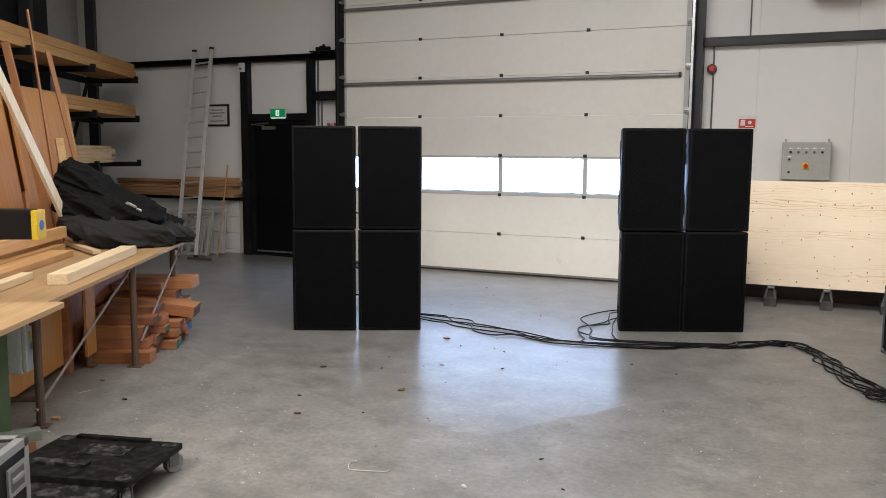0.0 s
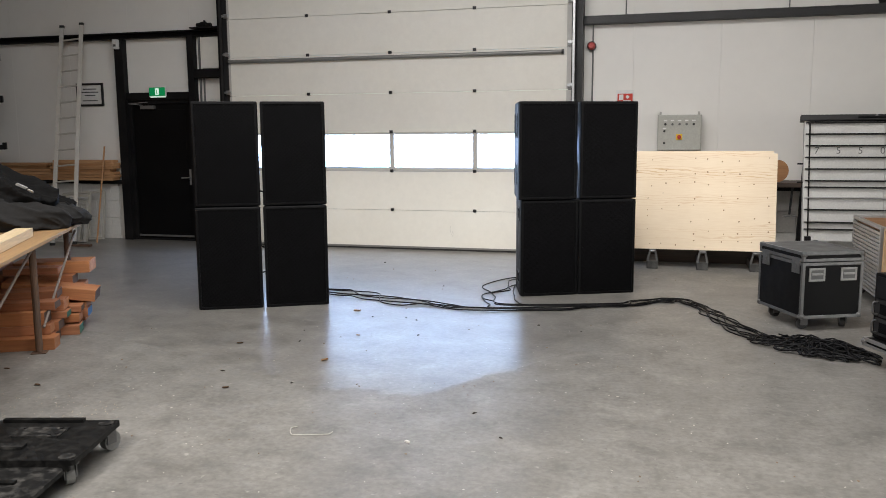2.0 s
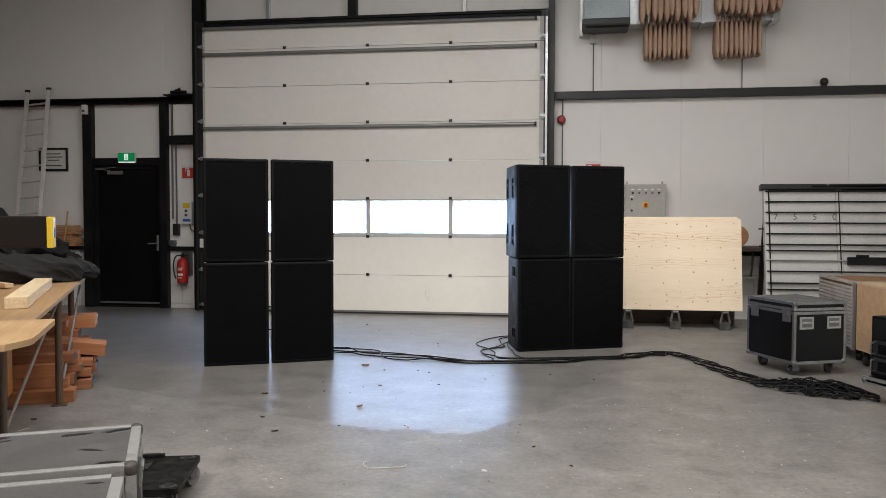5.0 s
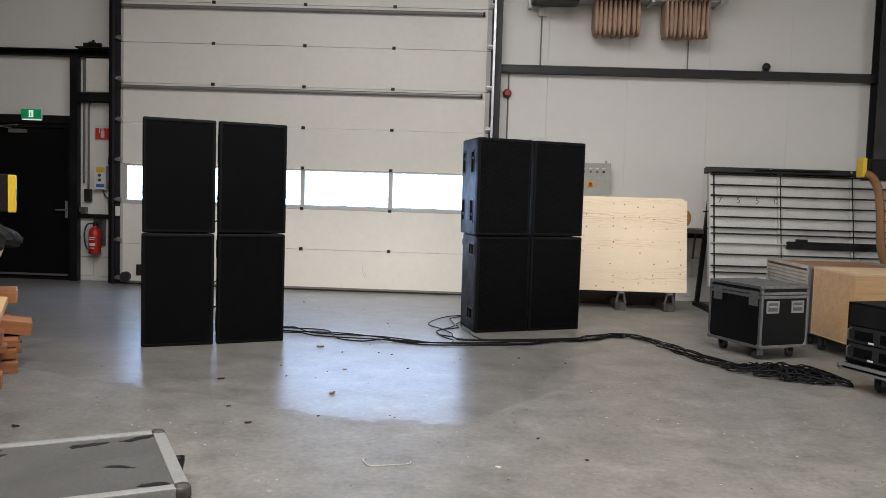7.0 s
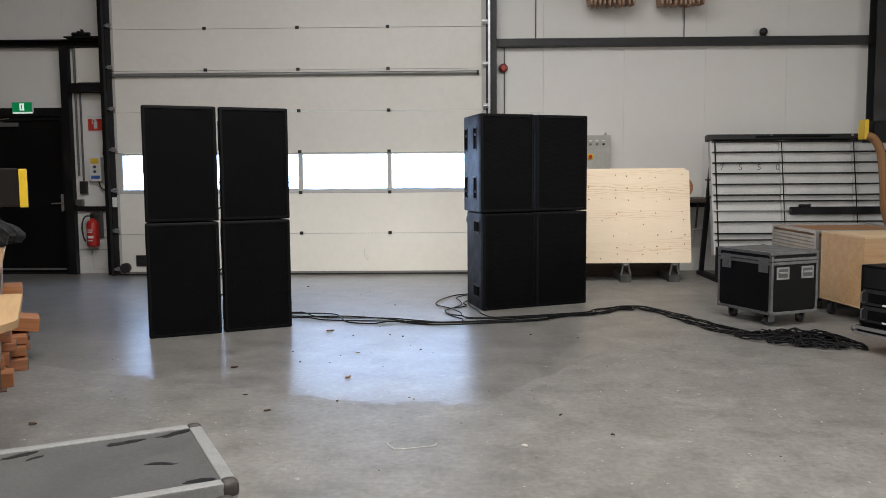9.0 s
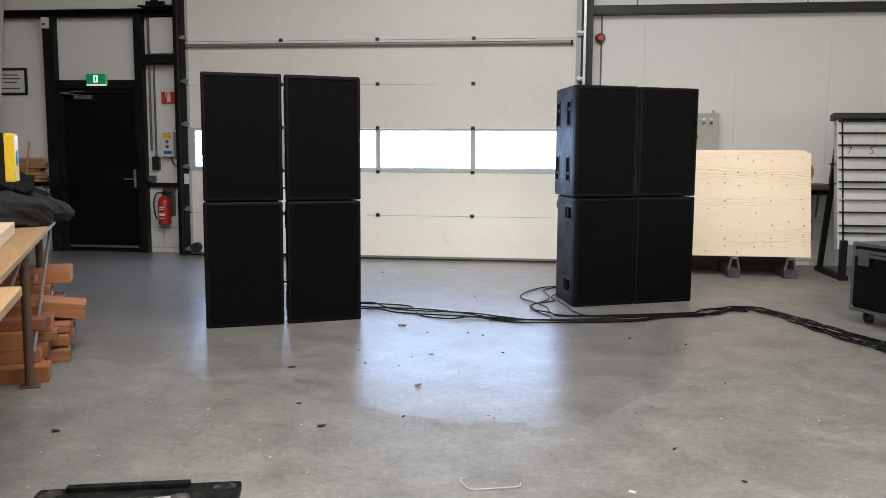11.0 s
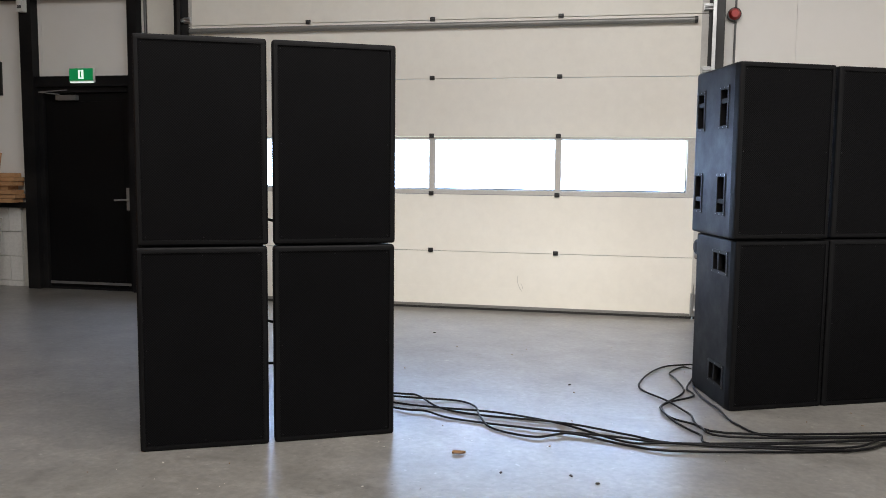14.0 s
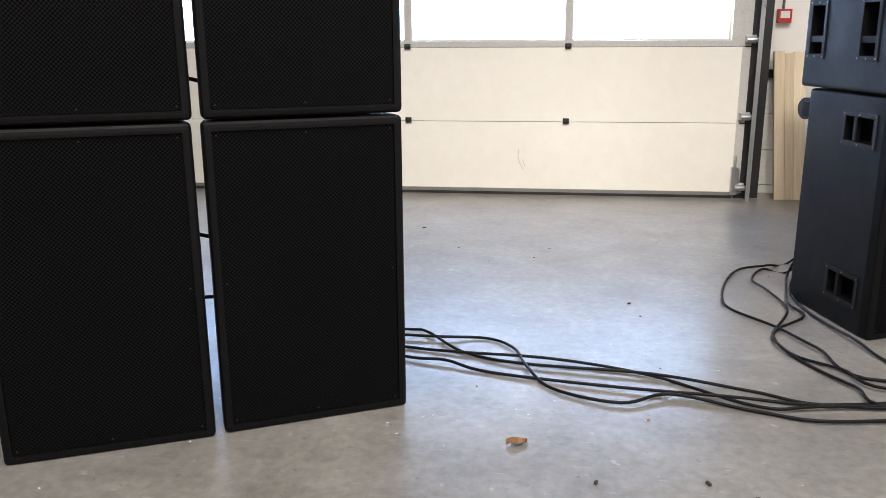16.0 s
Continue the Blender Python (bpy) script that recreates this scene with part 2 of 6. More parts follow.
M["alu_case"] = paint("worn_case_edging", (0.23, 0.23, 0.23), 0.45, 0.6, (0.09, 0.12, 0.115), 14.0, 0.75, 0.1)
M["ink"] = paint("dark_ink", (0.07, 0.07, 0.075), 0.5, 0.1)
M["pencil"] = paint("pencil_grey", (0.16, 0.16, 0.16), 0.7, 0.1)
M["yellow"] = paint("yellow_paint", (0.75, 0.5, 0.02), 0.4, 0.25)
M["blue"] = paint("blue_label", (0.03, 0.13, 0.42), 0.45, 0.1)
M["orange"] = paint("orange_red_plastic", (0.6, 0.12, 0.03), 0.4, 0.2)
M["sign_red"] = paint("sign_red", (0.6, 0.04, 0.02), 0.45, 0.1)
M["cab_grey"] = paint("light_grey_enamel", (0.42, 0.42, 0.38), 0.45, 0.15)
M["control_grey"] = paint("grey_control_box", (0.5, 0.52, 0.5), 0.5, 0.35)
M["duct"] = paint("galvanised_duct", (0.6, 0.63, 0.64), 0.4, 0.3, (0.4, 0.4, 0.4), 2.0, 0.6)
M["duct_dark"] = paint("dull_duct", (0.22, 0.25, 0.26), 0.4, 0.3, (0.1, 0.1, 0.1), 2.0, 0.5)
M["bag"] = paint("tan_filter_fabric", (0.55, 0.37, 0.265), 0.9, 0.3, (0.3, 0.19, 0.12), 5.0, 0, 0.1)
M["slat"] = paint("light_slat", (0.66, 0.66, 0.64), 0.5, 0.3, (0.3, 0.29, 0.27), 3.0)
M["frame_pale"] = paint("pale_frame_paint", (0.5, 0.48, 0.43), 0.55, 0.4)
M["rust"] = paint("rusty_pipe", (0.11, 0.07, 0.05), 0.65, 0.6, (0.2, 0.1, 0.05), 9.0, 0.2)
M["rust_pale"] = paint("worn_pipe", (0.26, 0.22, 0.19), 0.55, 0.6, (0.15, 0.09, 0.05), 9.0, 0.3)
M["machine_green"] = paint("machine_green_paint", (0.1, 0.145, 0.07), 0.5, 0.3, (0.06, 0.06, 0.04), 4.0)
M["machine_dark"] = paint("machine_dark_paint", (0.02, 0.02, 0.012), 0.8, 0.3)
M["arm_brown"] = paint("brown_steel", (0.0095, 0.0072, 0.0058), 0.65, 0.2, (0.04, 0.027, 0.02), 6.0)
M["cover"] = paint("black_padded_fabric", (0.0085, 0.0084, 0.0086), 0.85, 0.35, (0.02, 0.019, 0.018), 6.0, 0, 0.25, 0.05)
M["cable"] = paint("black_cable", (0.006, 0.006, 0.007), 0.45, 0.3, (0.02, 0.02, 0.02), 20.0)
M["case_black"] = paint("black_laminate", (0.0026, 0.0026, 0.003), 0.45, 0.2, (0.009, 0.009, 0.009), 6.0)
M["case_worn"] = paint("scuffed_grey_laminate", (0.068, 0.067, 0.065), 0.55, 0.6, (0.1, 0.098, 0.094), 5.0, 0, 0.1)
M["dolly_black"] = paint("scuffed_black_paint", (0.0045, 0.0045, 0.0045), 0.5, 0.22, (0.1, 0.095, 0.085), 26.0, 0, 0.2)
M["cover_grey"] = paint("faded_black_padding", (0.0135, 0.0132, 0.013), 0.9, 0.4, (0.028, 0.027, 0.025), 6.0, 0, 0.25, 0.05)
M["dolly_scuffed"] = paint("white_scuffed_black_paint", (0.009, 0.009, 0.009), 0.6, 0.6, (0.2, 0.19, 0.175), 24.0, 0, 0.2)
M["saw_frame"] = paint("light_grey_frame_paint", (0.55, 0.55, 0.53), 0.5, 0.4, (0.25, 0.25, 0.24), 5.0)
M["case_dust"] = paint("dusty_case_top", (0.11, 0.11, 0.107), 0.6, 0.6, (0.07, 0.07, 0.068), 7.0)
M["rail_green"] = paint("worn_grey_green_paint", (0.2, 0.22, 0.18), 0.55, 0.5, (0.12, 0.1, 0.08), 8.0)
M["corner_worn"] = paint("brown_worn_corner", (0.075, 0.066, 0.06), 0.5, 0.6, (0.03, 0.025, 0.022), 18.0, 0.5)
M["flecks"] = paint("pale_flecks", (0.6, 0.57, 0.52), 0.85, 0.4, (0.4, 0.33, 0.25), 3.0)
M["wheel_grey"] = paint("grey_wheel", (0.21, 0.21, 0.2), 0.6, 0.4)
M["hose"] = paint("orange_brown_hose", (0.3, 0.15, 0.06), 0.5, 0.3)
M["leaf"] = paint("dry_leaf", (0.4, 0.22, 0.095), 0.8, 0.5, (0.12, 0.06, 0.03), 30.0)
M["leaf_dark"] = paint("old_dark_leaf", (0.15, 0.085, 0.045), 0.8, 0.5, (0.06, 0.035, 0.02), 30.0)
M["chip"] = paint("orange_chip", (0.42, 0.22, 0.1), 0.8, 0.3)
M["crumbs"] = paint("crumbs", (0.3, 0.22, 0.15), 0.8, 0.6, (0.06, 0.05, 0.04), 2.0)
M["crumb_dark"] = paint("dark_crumb", (0.03, 0.024, 0.018), 0.8, 0.4, (0.1, 0.06, 0.03), 40.0)
M["chips_pale"] = paint("pale_shavings", (0.52, 0.46, 0.38), 0.8, 0.4, (0.42, 0.3, 0.18), 4.0)
M["knot"] = paint("knot_brown", (0.26, 0.15, 0.08), 0.6, 0.5, (0.1, 0.06, 0.035), 10.0)
M["end_green"] = paint("green_end_seal", (0.02, 0.13, 0.09), 0.6, 0.3)
M["end_blue"] = paint("blue_end_seal", (0.04, 0.16, 0.36), 0.6, 0.3)
M["end_dark"] = paint("dark_end_seal", (0.1, 0.055, 0.04), 0.7, 0.4)
M["hardwood_pale"] = wood("pale_red_hardwood", (0.52, 0.23, 0.095), (0.38, 0.14, 0.055))
M["hard_pine"] = wood("reddish_planed_pine", (0.62, 0.37, 0.19), (0.44, 0.22, 0.1))
M["pine_rack"] = wood("sawn_rack_pine", (0.66, 0.355, 0.115), (0.55, 0.275, 0.08), 1.0, 1)
M["pine_rack2"] = wood("sawn_rack_pine_pale", (0.78, 0.55, 0.29), (0.63, 0.4, 0.18), 1.0, 1)
M["pine_bench"] = wood("pale_bench_pine", (0.77, 0.62, 0.4), (0.67, 0.51, 0.3), 1.0, 1)
M["pine_orange"] = wood("orange_bench_pine", (0.66, 0.4, 0.175), (0.53, 0.285, 0.11), 1.0, 1)
M["white_plank"] = wood("white_planed_wood", (0.78, 0.7, 0.54), (0.72, 0.62, 0.45), 1.0, 2)
M["brown_board"] = wood("brown_stained_board", (0.43, 0.205, 0.085), (0.32, 0.14, 0.055), 1.0, 2)
M["bench_ply"] = wood("worn_bench_plywood", (0.5, 0.33, 0.165), (0.41, 0.25, 0.115), 0.5, 1)
M["bench_dark"] = wood("dark_bench_wood", (0.09, 0.06, 0.045), (0.05, 0.035, 0.03))
M["old_wood"] = wood("old_dark_timber", (0.1, 0.075, 0.06), (0.05, 0.04, 0.03))
M["disc"] = wood("brown_disc", (0.42, 0.22, 0.1), (0.33, 0.16, 0.07))
M["birch_pale"] = wood("pale_birch_top", (0.7, 0.52, 0.32), (0.6, 0.42, 0.24), 0.6)
M["ply_orange_top"] = wood("brown_board_top", (0.45, 0.24, 0.11), (0.33, 0.17, 0.07), 0.6)


def glow(name, colour, strength):
    m, nt, b = node_mat(name, 0.4)
    b.inputs["Base Color"].default_value = (*colour, 1)
    b.inputs["Emission Color"].default_value = (*colour, 1)
    b.inputs["Emission Strength"].default_value = strength
    return m


M["exit_green"] = glow("lit_green_face", (0.0, 0.26, 0.08), 0.3)
M["exit_white"] = glow("lit_white_symbol", (0.8, 0.95, 0.85), 0.6)


def grille_material():
    """Perforated steel: staggered round holes, 8 mm apart."""
    m, nt, b = node_mat("perforated_steel", 0.5)
    v = coords(nt, (125, 125, 125), "Object", (0, radians(45), 0))
    flat = nt.nodes.new("ShaderNodeVectorMath")
    flat.operation = "MULTIPLY"
    flat.inputs[1].default_value = (1, 0, 1)
    nt.links.new(v, flat.inputs[0])
    vo = nt.nodes.new("ShaderNodeTexVoronoi")
    vo.inputs["Scale"].default_value, vo.inputs["Randomness"].default_value = 1.0, 0.0
    nt.links.new(flat.outputs[0], vo.inputs["Vector"])
    d = vo.outputs["Distance"]
    big = noise_tex(nt, coords(nt), 4.0)
    c = ramp(nt, d, [(0.4, (0.0002, 0.0002, 0.0003)), (0.49, (0.0072, 0.0072, 0.0084))])
    nt.links.new(mix(nt, c, ramp(nt, big, [(0.3, (0.7,)), (0.7, (1.1,))]), 1.0, "MULTIPLY"), b.inputs["Base Color"])
    nt.links.new(ramp(nt, d, [(0.4, (0.9,)), (0.48, (0.5,))]), b.inputs["Roughness"])
    b.inputs["Specular IOR Level"].default_value = 0.08
    bump(nt, b, d, 0.25, 0.002)
    return m


M["grille"] = grille_material()


# ---- builders ----
def add_box(bm, c, s, bevel=0.0, m=None):
    """A box with its centre c and full sizes s."""
    mat = Matrix.Translation(c) @ Matrix.Diagonal((*s, 1))
    r = bmesh.ops.create_cube(bm, size=1, matrix=(m @ mat) if m else mat)
    if bevel:
        es = list({e for v in r["verts"] for e in v.link_edges})
        bmesh.ops.bevel(bm, geom=es, offset=bevel, segments=2, affect="EDGES", profile=0.7)
    return bm


def span(bm, x0, x1, y0, y1, z0, z1, bevel=0.0, m=None):
    return add_box(bm, ((x0 + x1) / 2, (y0 + y1) / 2, (z0 + z1) / 2), (abs(x1 - x0), abs(y1 - y0), abs(z1 - z0)), bevel, m)


def add_rod(bm, a, b, r, seg=12, r2=None):
    a, b = Vector(a), Vector(b)
    q = (b - a).to_track_quat("Z", "Y").to_matrix().to_4x4()
    bmesh.ops.create_cone(bm, cap_ends=True, segments=seg, radius1=r, radius2=r if r2 is None else r2, depth=(b - a).length,
                          matrix=Matrix.Translation((a + b) / 2) @ q)
    return bm


def add_beam(bm, a, b, w, h, bevel=0.0, roll=0.0):
    """A straight bar of section w x h from a to b."""
    a, b = Vector(a), Vector(b)
    q = (b - a).to_track_quat("X", "Z").to_matrix().to_4x4()
    return add_box(bm, (0, 0, 0), ((b - a).length, w, h), bevel, Matrix.Translation((a + b) / 2) @ q @ pose(0, 0, 0, roll))


def add_tube(bm, pts, r, seg=6):
    """A round tube swept through the points."""
    pts = [Vector(p) for p in pts]
    rings = []
    n = None
    for i, p in enumerate(pts):
        t = (pts[min(i + 1, len(pts) - 1)] - pts[max(i - 1, 0)]).normalized()
        n = (n - t * n.dot(t)).normalized() if n else t.orthogonal().normalized()
        k = t.cross(n)
        rings.append([bm.verts.new(p + (n * math.cos(a) + k * math.sin(a)) * r) for a in (2 * math.pi * j / seg for j in range(seg))])
    for u, v in zip(rings, rings[1:]):
        for j in range(seg):
            f = bm.faces.new((u[j], u[(j + 1) % seg], v[(j + 1) % seg], v[j]))
            f.smooth = True
    bm.faces.new(rings[0][::-1])
    bm.faces.new(rings[-1])
    return bm


def smooth_path(pts, n=8):
    """Catmull-Rom points through pts."""
    P = [Vector(p) for p in pts]
    P = [2 * P[0] - P[1]] + P + [2 * P[-1] - P[-2]]
    out = []
    for a, b, c, d in zip(P, P[1:], P[2:], P[3:]):
        for i in range(n):
            t = i / n
            out.append(0.5 * (2 * b + (c - a) * t + (2 * a - 5 * b + 4 * c - d) * t * t + (3 * b - a - 3 * c + d) * t ** 3))
    return out + [P[-2]]


def part(name, bm, material, parent=None, label="", at=None):
    """Links a bmesh as one mesh object under a thing or a part."""
    bm.normal_update()
    me = bpy.data.meshes.new(name)
    bm.to_mesh(me)
    bm.free()
    me.materials.append(material)
    ob = new(name, me)
    ob.parent = parent
    if at is not None:
        ob.matrix_basis = at
    return tagged(ob, label)


def thing(name, label, category, at=None, group="", kind=""):
    ob = new(name)
    ob.empty_display_size = 0.1
    if at is not None:
        ob.matrix_basis = at
    return tagged(ob, label, category, group, kind)


def B():
    return bmesh.new()


def structure(name, bm, material, label, category):
    return tagged(part(name, bm, material), label, category, "", "structure")


# ---- hall ----
WALL, XL, XR, YS = 10.19, -11.1, 9.0, -9.0
LEFT = radians(28)
U = Vector((-math.sin(LEFT), math.cos(LEFT), 0))     # along the slanting west wall, towards the corner
V = Vector((math.cos(LEFT), math.sin(LEFT), 0))      # from that wall into the hall
CORNER = Vector((XL, WALL, 0))
structure("floor", span(B(), -16, XR + 0.3, YS - 0.3, WALL + 0.3, -0.2, 0), M["floor"], "grey polished concrete floor, stained and dusty", "floor")
# north wall: a painted block plinth below, sandwich panels above, with the openings left free
DX0, DX1, DTOP = -5.967, -1.29, 3.86          # the wide sectional door
PX0, PX1, PTOP = -7.641, -6.615, 2.0           # the black personnel door
bm = B()
for x0, x1, z0, z1 in ((XL - 0.6, PX0, 0.86, ROOF), (PX0, PX1, PTOP + 0.09, ROOF), (PX1, DX0, 0.86, ROOF), (DX0, DX1, DTOP, ROOF), (DX1, XR, 0.86, ROOF)):
    span(bm, x0, x1, WALL + 0.05, WALL + 0.2, z0, z1)
wall_north = structure("wall_north", bm, M["joint"], "white sandwich-panel wall with fine vertical joints", "wall")
bm = B()
for x0, x1 in ((XL - 0.6, PX0), (PX1, DX0), (DX1, XR)):
    span(bm, x0, x1, WALL + 0.03, WALL + 0.2, 0, 0.83)
plinth = structure("wall_plinth", bm, M["joint"], "low plinth of white painted concrete blocks", "wall")
m = Matrix.Translation(CORNER) @ pose(0, 0, 0, 0, 0, math.degrees(LEFT))
structure("wall_west", span(B(), -0.2, 0, -23, 0.6, 0, ROOF, 0, m), M["panel_shaded"], "white panel wall behind the timber racks", "wall")
bm = B()
for y0, y1, z0, z1 in ((YS, -1.5, 0, ROOF), (-1.5, 2.7, 3.3, ROOF), (2.7, WALL, 0, ROOF)):     # with an assumed open doorway in it
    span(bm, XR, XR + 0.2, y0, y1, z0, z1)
structure("wall_east", bm, M["panel_shaded"], "white panel wall with an assumed open doorway", "wall")
structure("wall_south", span(B(), -2, XR, YS - 0.2, YS, 0, ROOF), M["panel_shaded"], "white panel wall", "wall")
bm = B()
for x0, x1, y0, y1 in ((-16, XR, SKY_N[3], WALL + 0.2), (-16, SKY_N[0], SKY_N[2], SKY_N[3]), (SKY_N[1], XR, SKY_N[2], SKY_N[3]), (-16, XR, SKY_S[3], SKY_N[2]),
                       (-16, SKY_S[0], SKY_S[2], SKY_S[3]), (SKY_S[1], XR, SKY_S[2], SKY_S[3]), (-16, XR, YS - 0.2, SKY_S[2])):
    span(bm, x0, x1, y0, y1, ROOF, ROOF + 0.15)
structure("ceiling", bm, M["ceiling"], "grey sheet roof with skylight openings", "ceiling")
structure("ground", span(B(), -60, 60, WALL + 0.3, 120, -0.3, -0.02), M["asphalt"], "grey paved yard outside the wide door", "ground")

# black painted steel frame
def steel(name, boxes, label, mat="steel_black"):
    bm = B()
    for b in boxes:
        span(bm, *b, 0.004)
    return structure(name, bm, M[mat], label, name.split("_")[-1])


W = WALL
steel("steel_column", [(-6.072, -6.034, W - 0.2, W, 0, ROOF), (-6.034, -5.948, W - 0.2, W - 0.19, 0, ROOF), (-6.034, -5.948, W - 0.06, W, 0, ROOF)], "black painted steel column beside the wide door")
steel("steel_column", [(-1.268, -1.19, W - 0.2, W, 0, ROOF), (-1.33, -1.268, W - 0.1, W, 0, DTOP)], "dark painted steel column beside the wide door", "steel_dark")
steel("steel_column", [(3.39, 3.58, W - 0.2, W - 0.185, 0, ROOF), (3.475, 3.49, W - 0.185, W - 0.015, 0, ROOF), (3.39, 3.58, W - 0.015, W, 0, ROOF)], "dark painted steel column against the panel wall", "steel_dark")
steel("door_post", [(-7.774, -7.641, W - 0.1, W + 0.05, 0, 2.85)], "black steel post beside the personnel door")
steel("door_post", [(-6.615, -6.519, W - 0.1, W + 0.05, 0, 2.85)], "black steel post beside the personnel door")
steel("wall_beam", [(XL, -6.072, W - 0.1, W, 2.915, 2.935), (XL, -6.072, W - 0.012, W, 2.85, 2.915), (XL, -6.072, W - 0.1, W, 2.845, 2.858)], "black steel rail along the panel wall")
steel("wall_beam", [(-1.19, 3.39, W - 0.1, W, 2.87, 2.89), (-1.19, 3.39, W - 0.1, W - 0.085, 2.8, 2.87), (-1.19, 3.39, W - 0.1, W, 2.79, 2.80)], "dark steel rail along the panel wall", "steel_dark")
steel("wall_beam", [(3.58, XR, W - 0.1, W, 2.79, 2.89)], "dark steel rail along the panel wall", "steel_dark")
steel("sill_channel", [(XL, -7.774, W - 0.05, W + 0.05, 0.805, 0.86)], "black steel channel on top of the block plinth")
steel("sill_channel", [(-6.519, -6.072, W - 0.05, W + 0.05, 0.805, 0.86)], "black steel channel on top of the block plinth")
steel("sill_channel", [(-1.19, XR, W - 0.03, W + 0.05, 0.805, 0.86)], "black steel channel on top of the block plinth")
steel("door_transom", [(PX0, PX1, W - 0.08, W + 0.05, 2.0, 2.1)], "black steel transom over the personnel door")
steel("lintel", [(-5.948, -1.29, W - 0.13, W + 0.04, 3.86, 3.92), (-5.948, -1.29, W - 0.16, W - 0.1, 3.9, 3.935)], "black steel lintel over the wide door")
steel("lintel_post", [(-3.92, -3.8, W - 0.1, W + 0.02, 3.935, ROOF)], "black steel post above the wide door")
for x in (-5.05, -2.36):
    steel("panel_rail", [(x - 0.025, x + 0.025, W - 0.05, W + 0.02, 3.935, ROOF)], "grey steel rail above the wide door", "galv")
steel("post_bracket", [(-6.519, -6.072, W - 0.09, W + 0.0, 2.28, 2.4), (-6.374, -6.072, W - 0.17, W - 0.09, 2.29, 2.39)], "black steel bracket between two posts")
# ---- wide sectional door ----
DY = 9.965                                    # its inner face
SEC = [0.035, 0.515, 1.018, 1.52, 2.018, 2.52, 3.02, 3.52, 3.83]
HX = [-4.752, -3.617, -2.515]
door2 = thing("door_2", "closed cream sectional overhead door with a row of windows", "overhead door", pose(0, 0, 0), "", "structure")
for i, (z0, z1) in enumerate(zip(SEC, SEC[1:])):
    bm = B()
    if i != 2:
        span(bm, -5.901, -1.345, DY, DY + 0.04, z0 + 0.002, z1 - 0.002, 0.004)
        for k in (0.33, 0.66):                # shallow pressed lines
            zz = z0 + (z1 - z0) * k
            span(bm, -5.901, -1.345, DY - 0.0008, DY + 0.01, zz, zz + 0.006)
        sec = part("section", bm, M["door_panel"], door2)
    else:
        edges = [-5.901, -5.825, -4.775, -4.725, -3.64, -3.585, -2.54, -2.485, -1.45, -1.345]
        span(bm, -5.901, -1.345, DY, DY + 0.04, z0 + 0.002, 1.06, 0.003)
        span(bm, -5.901, -1.345, DY, DY + 0.04, 1.497, z1 - 0.002, 0.003)
        for a, b in zip(edges[::2], edges[1::2]):
            span(bm, a, b, DY, DY + 0.04, 1.06, 1.497, 0.003)
        sec = part("section", bm, M["win_frame"], door2, "grey aluminium window section")
        for a, b in zip(edges[1::2], edges[2::2]):
            p = part("pane", span(B(), a, b, DY + 0.018, DY + 0.022, 1.06, 1.497), M["glass"], sec)
            p.visible_shadow = False
    for x in HX:
        if i < 7:
            bm = B()
            span(bm, x - 0.022, x + 0.022, DY - 0.014, DY, z1 - 0.012, z1 + 0.026, 0.005)
            span(bm, x - 0.014, x + 0.014, DY - 0.02, DY - 0.012, z1 + 0.0, z1 + 0.016, 0.003)
            part("hinge", bm, M["black_plastic"], sec)
    for x, s in ((-5.915, -1), (-1.33, 1)):
        bm = B()
        span(bm, x - 0.035, x + 0.035, DY - 0.02, DY, z0 + 0.02, z0 + 0.075, 0.004)
        add_rod(bm, (x - 0.03, DY - 0.035, z0 + 0.045), (x + 0.05 * s, DY - 0.035, z0 + 0.045), 0.017)
        span(bm, x - 0.03, x + 0.03, DY - 0.045, DY - 0.015, z0 + 0.028, z0 + 0.036)
        span(bm, x - 0.03, x + 0.03, DY - 0.045, DY - 0.015, z0 + 0.056, z0 + 0.064)
        part("roller_hinge", bm, M["galv"], sec, "galvanised roller hinge")
    bm = B()
    span(bm, -5.908, -5.876, DY - 0.003, DY, z0 + 0.004, z1 - 0.004)
    span(bm, -1.376, -1.322, DY - 0.003, DY + 0.03, z0 + 0.004, z1 - 0.004)
    part("end_cap", bm, M["win_frame"], sec, "grey metal end cap")
bm = B()
span(bm, -1.301, -1.273, DY - 0.1, DY - 0.097, 0.0, 3.8, 0.001)
span(bm, -1.276, -1.273, DY - 0.097, W - 0.11, 0.0, 3.8, 0.001)
part("guide_rail", bm, M["galv"], door2, "galvanised vertical guide rail")
bm = B()
span(bm, -1.372, -1.324, DY - 0.012, DY - 0.003, 0.03, 0.14, 0.003)
for z in (0.05, 0.075, 0.1):
    add_rod(bm, (-1.37, DY - 0.022, z), (-1.312, DY - 0.022, z), 0.009, 10)
add_rod(bm, (-1.345, DY - 0.02, 0.1), (-1.345, DY - 0.02, 0.21), 0.01, 10)
part("cable_anchor", bm, M["galv"], door2, "galvanised lift cable anchor")
for z in (2.468, 3.455, 3.80):
    bm = B()
    add_rod(bm, (-5.882, DY - 0.03, z), (-1.43, DY - 0.03, z), 0.024, 16)
    span(bm, -5.882, -1.43, DY - 0.03, DY, z + 0.015, z + 0.024)
    part("stiffening_bar", bm, M["bar_grey"], door2, "grey tubular stiffening bar")
    bm = B()
    add_rod(bm, (-1.435, DY - 0.03, z), (-1.41, DY - 0.03, z), 0.028, 16)
    add_rod(bm, (-5.901, DY - 0.03, z), (-5.882, DY - 0.03, z), 0.028, 16)
    part("bar_cap", bm, M["black_plastic"], door2)
bm = B()
span(bm, -5.901, -1.345, DY - 0.004, DY + 0.045, 0.02, 0.045, 0.003)
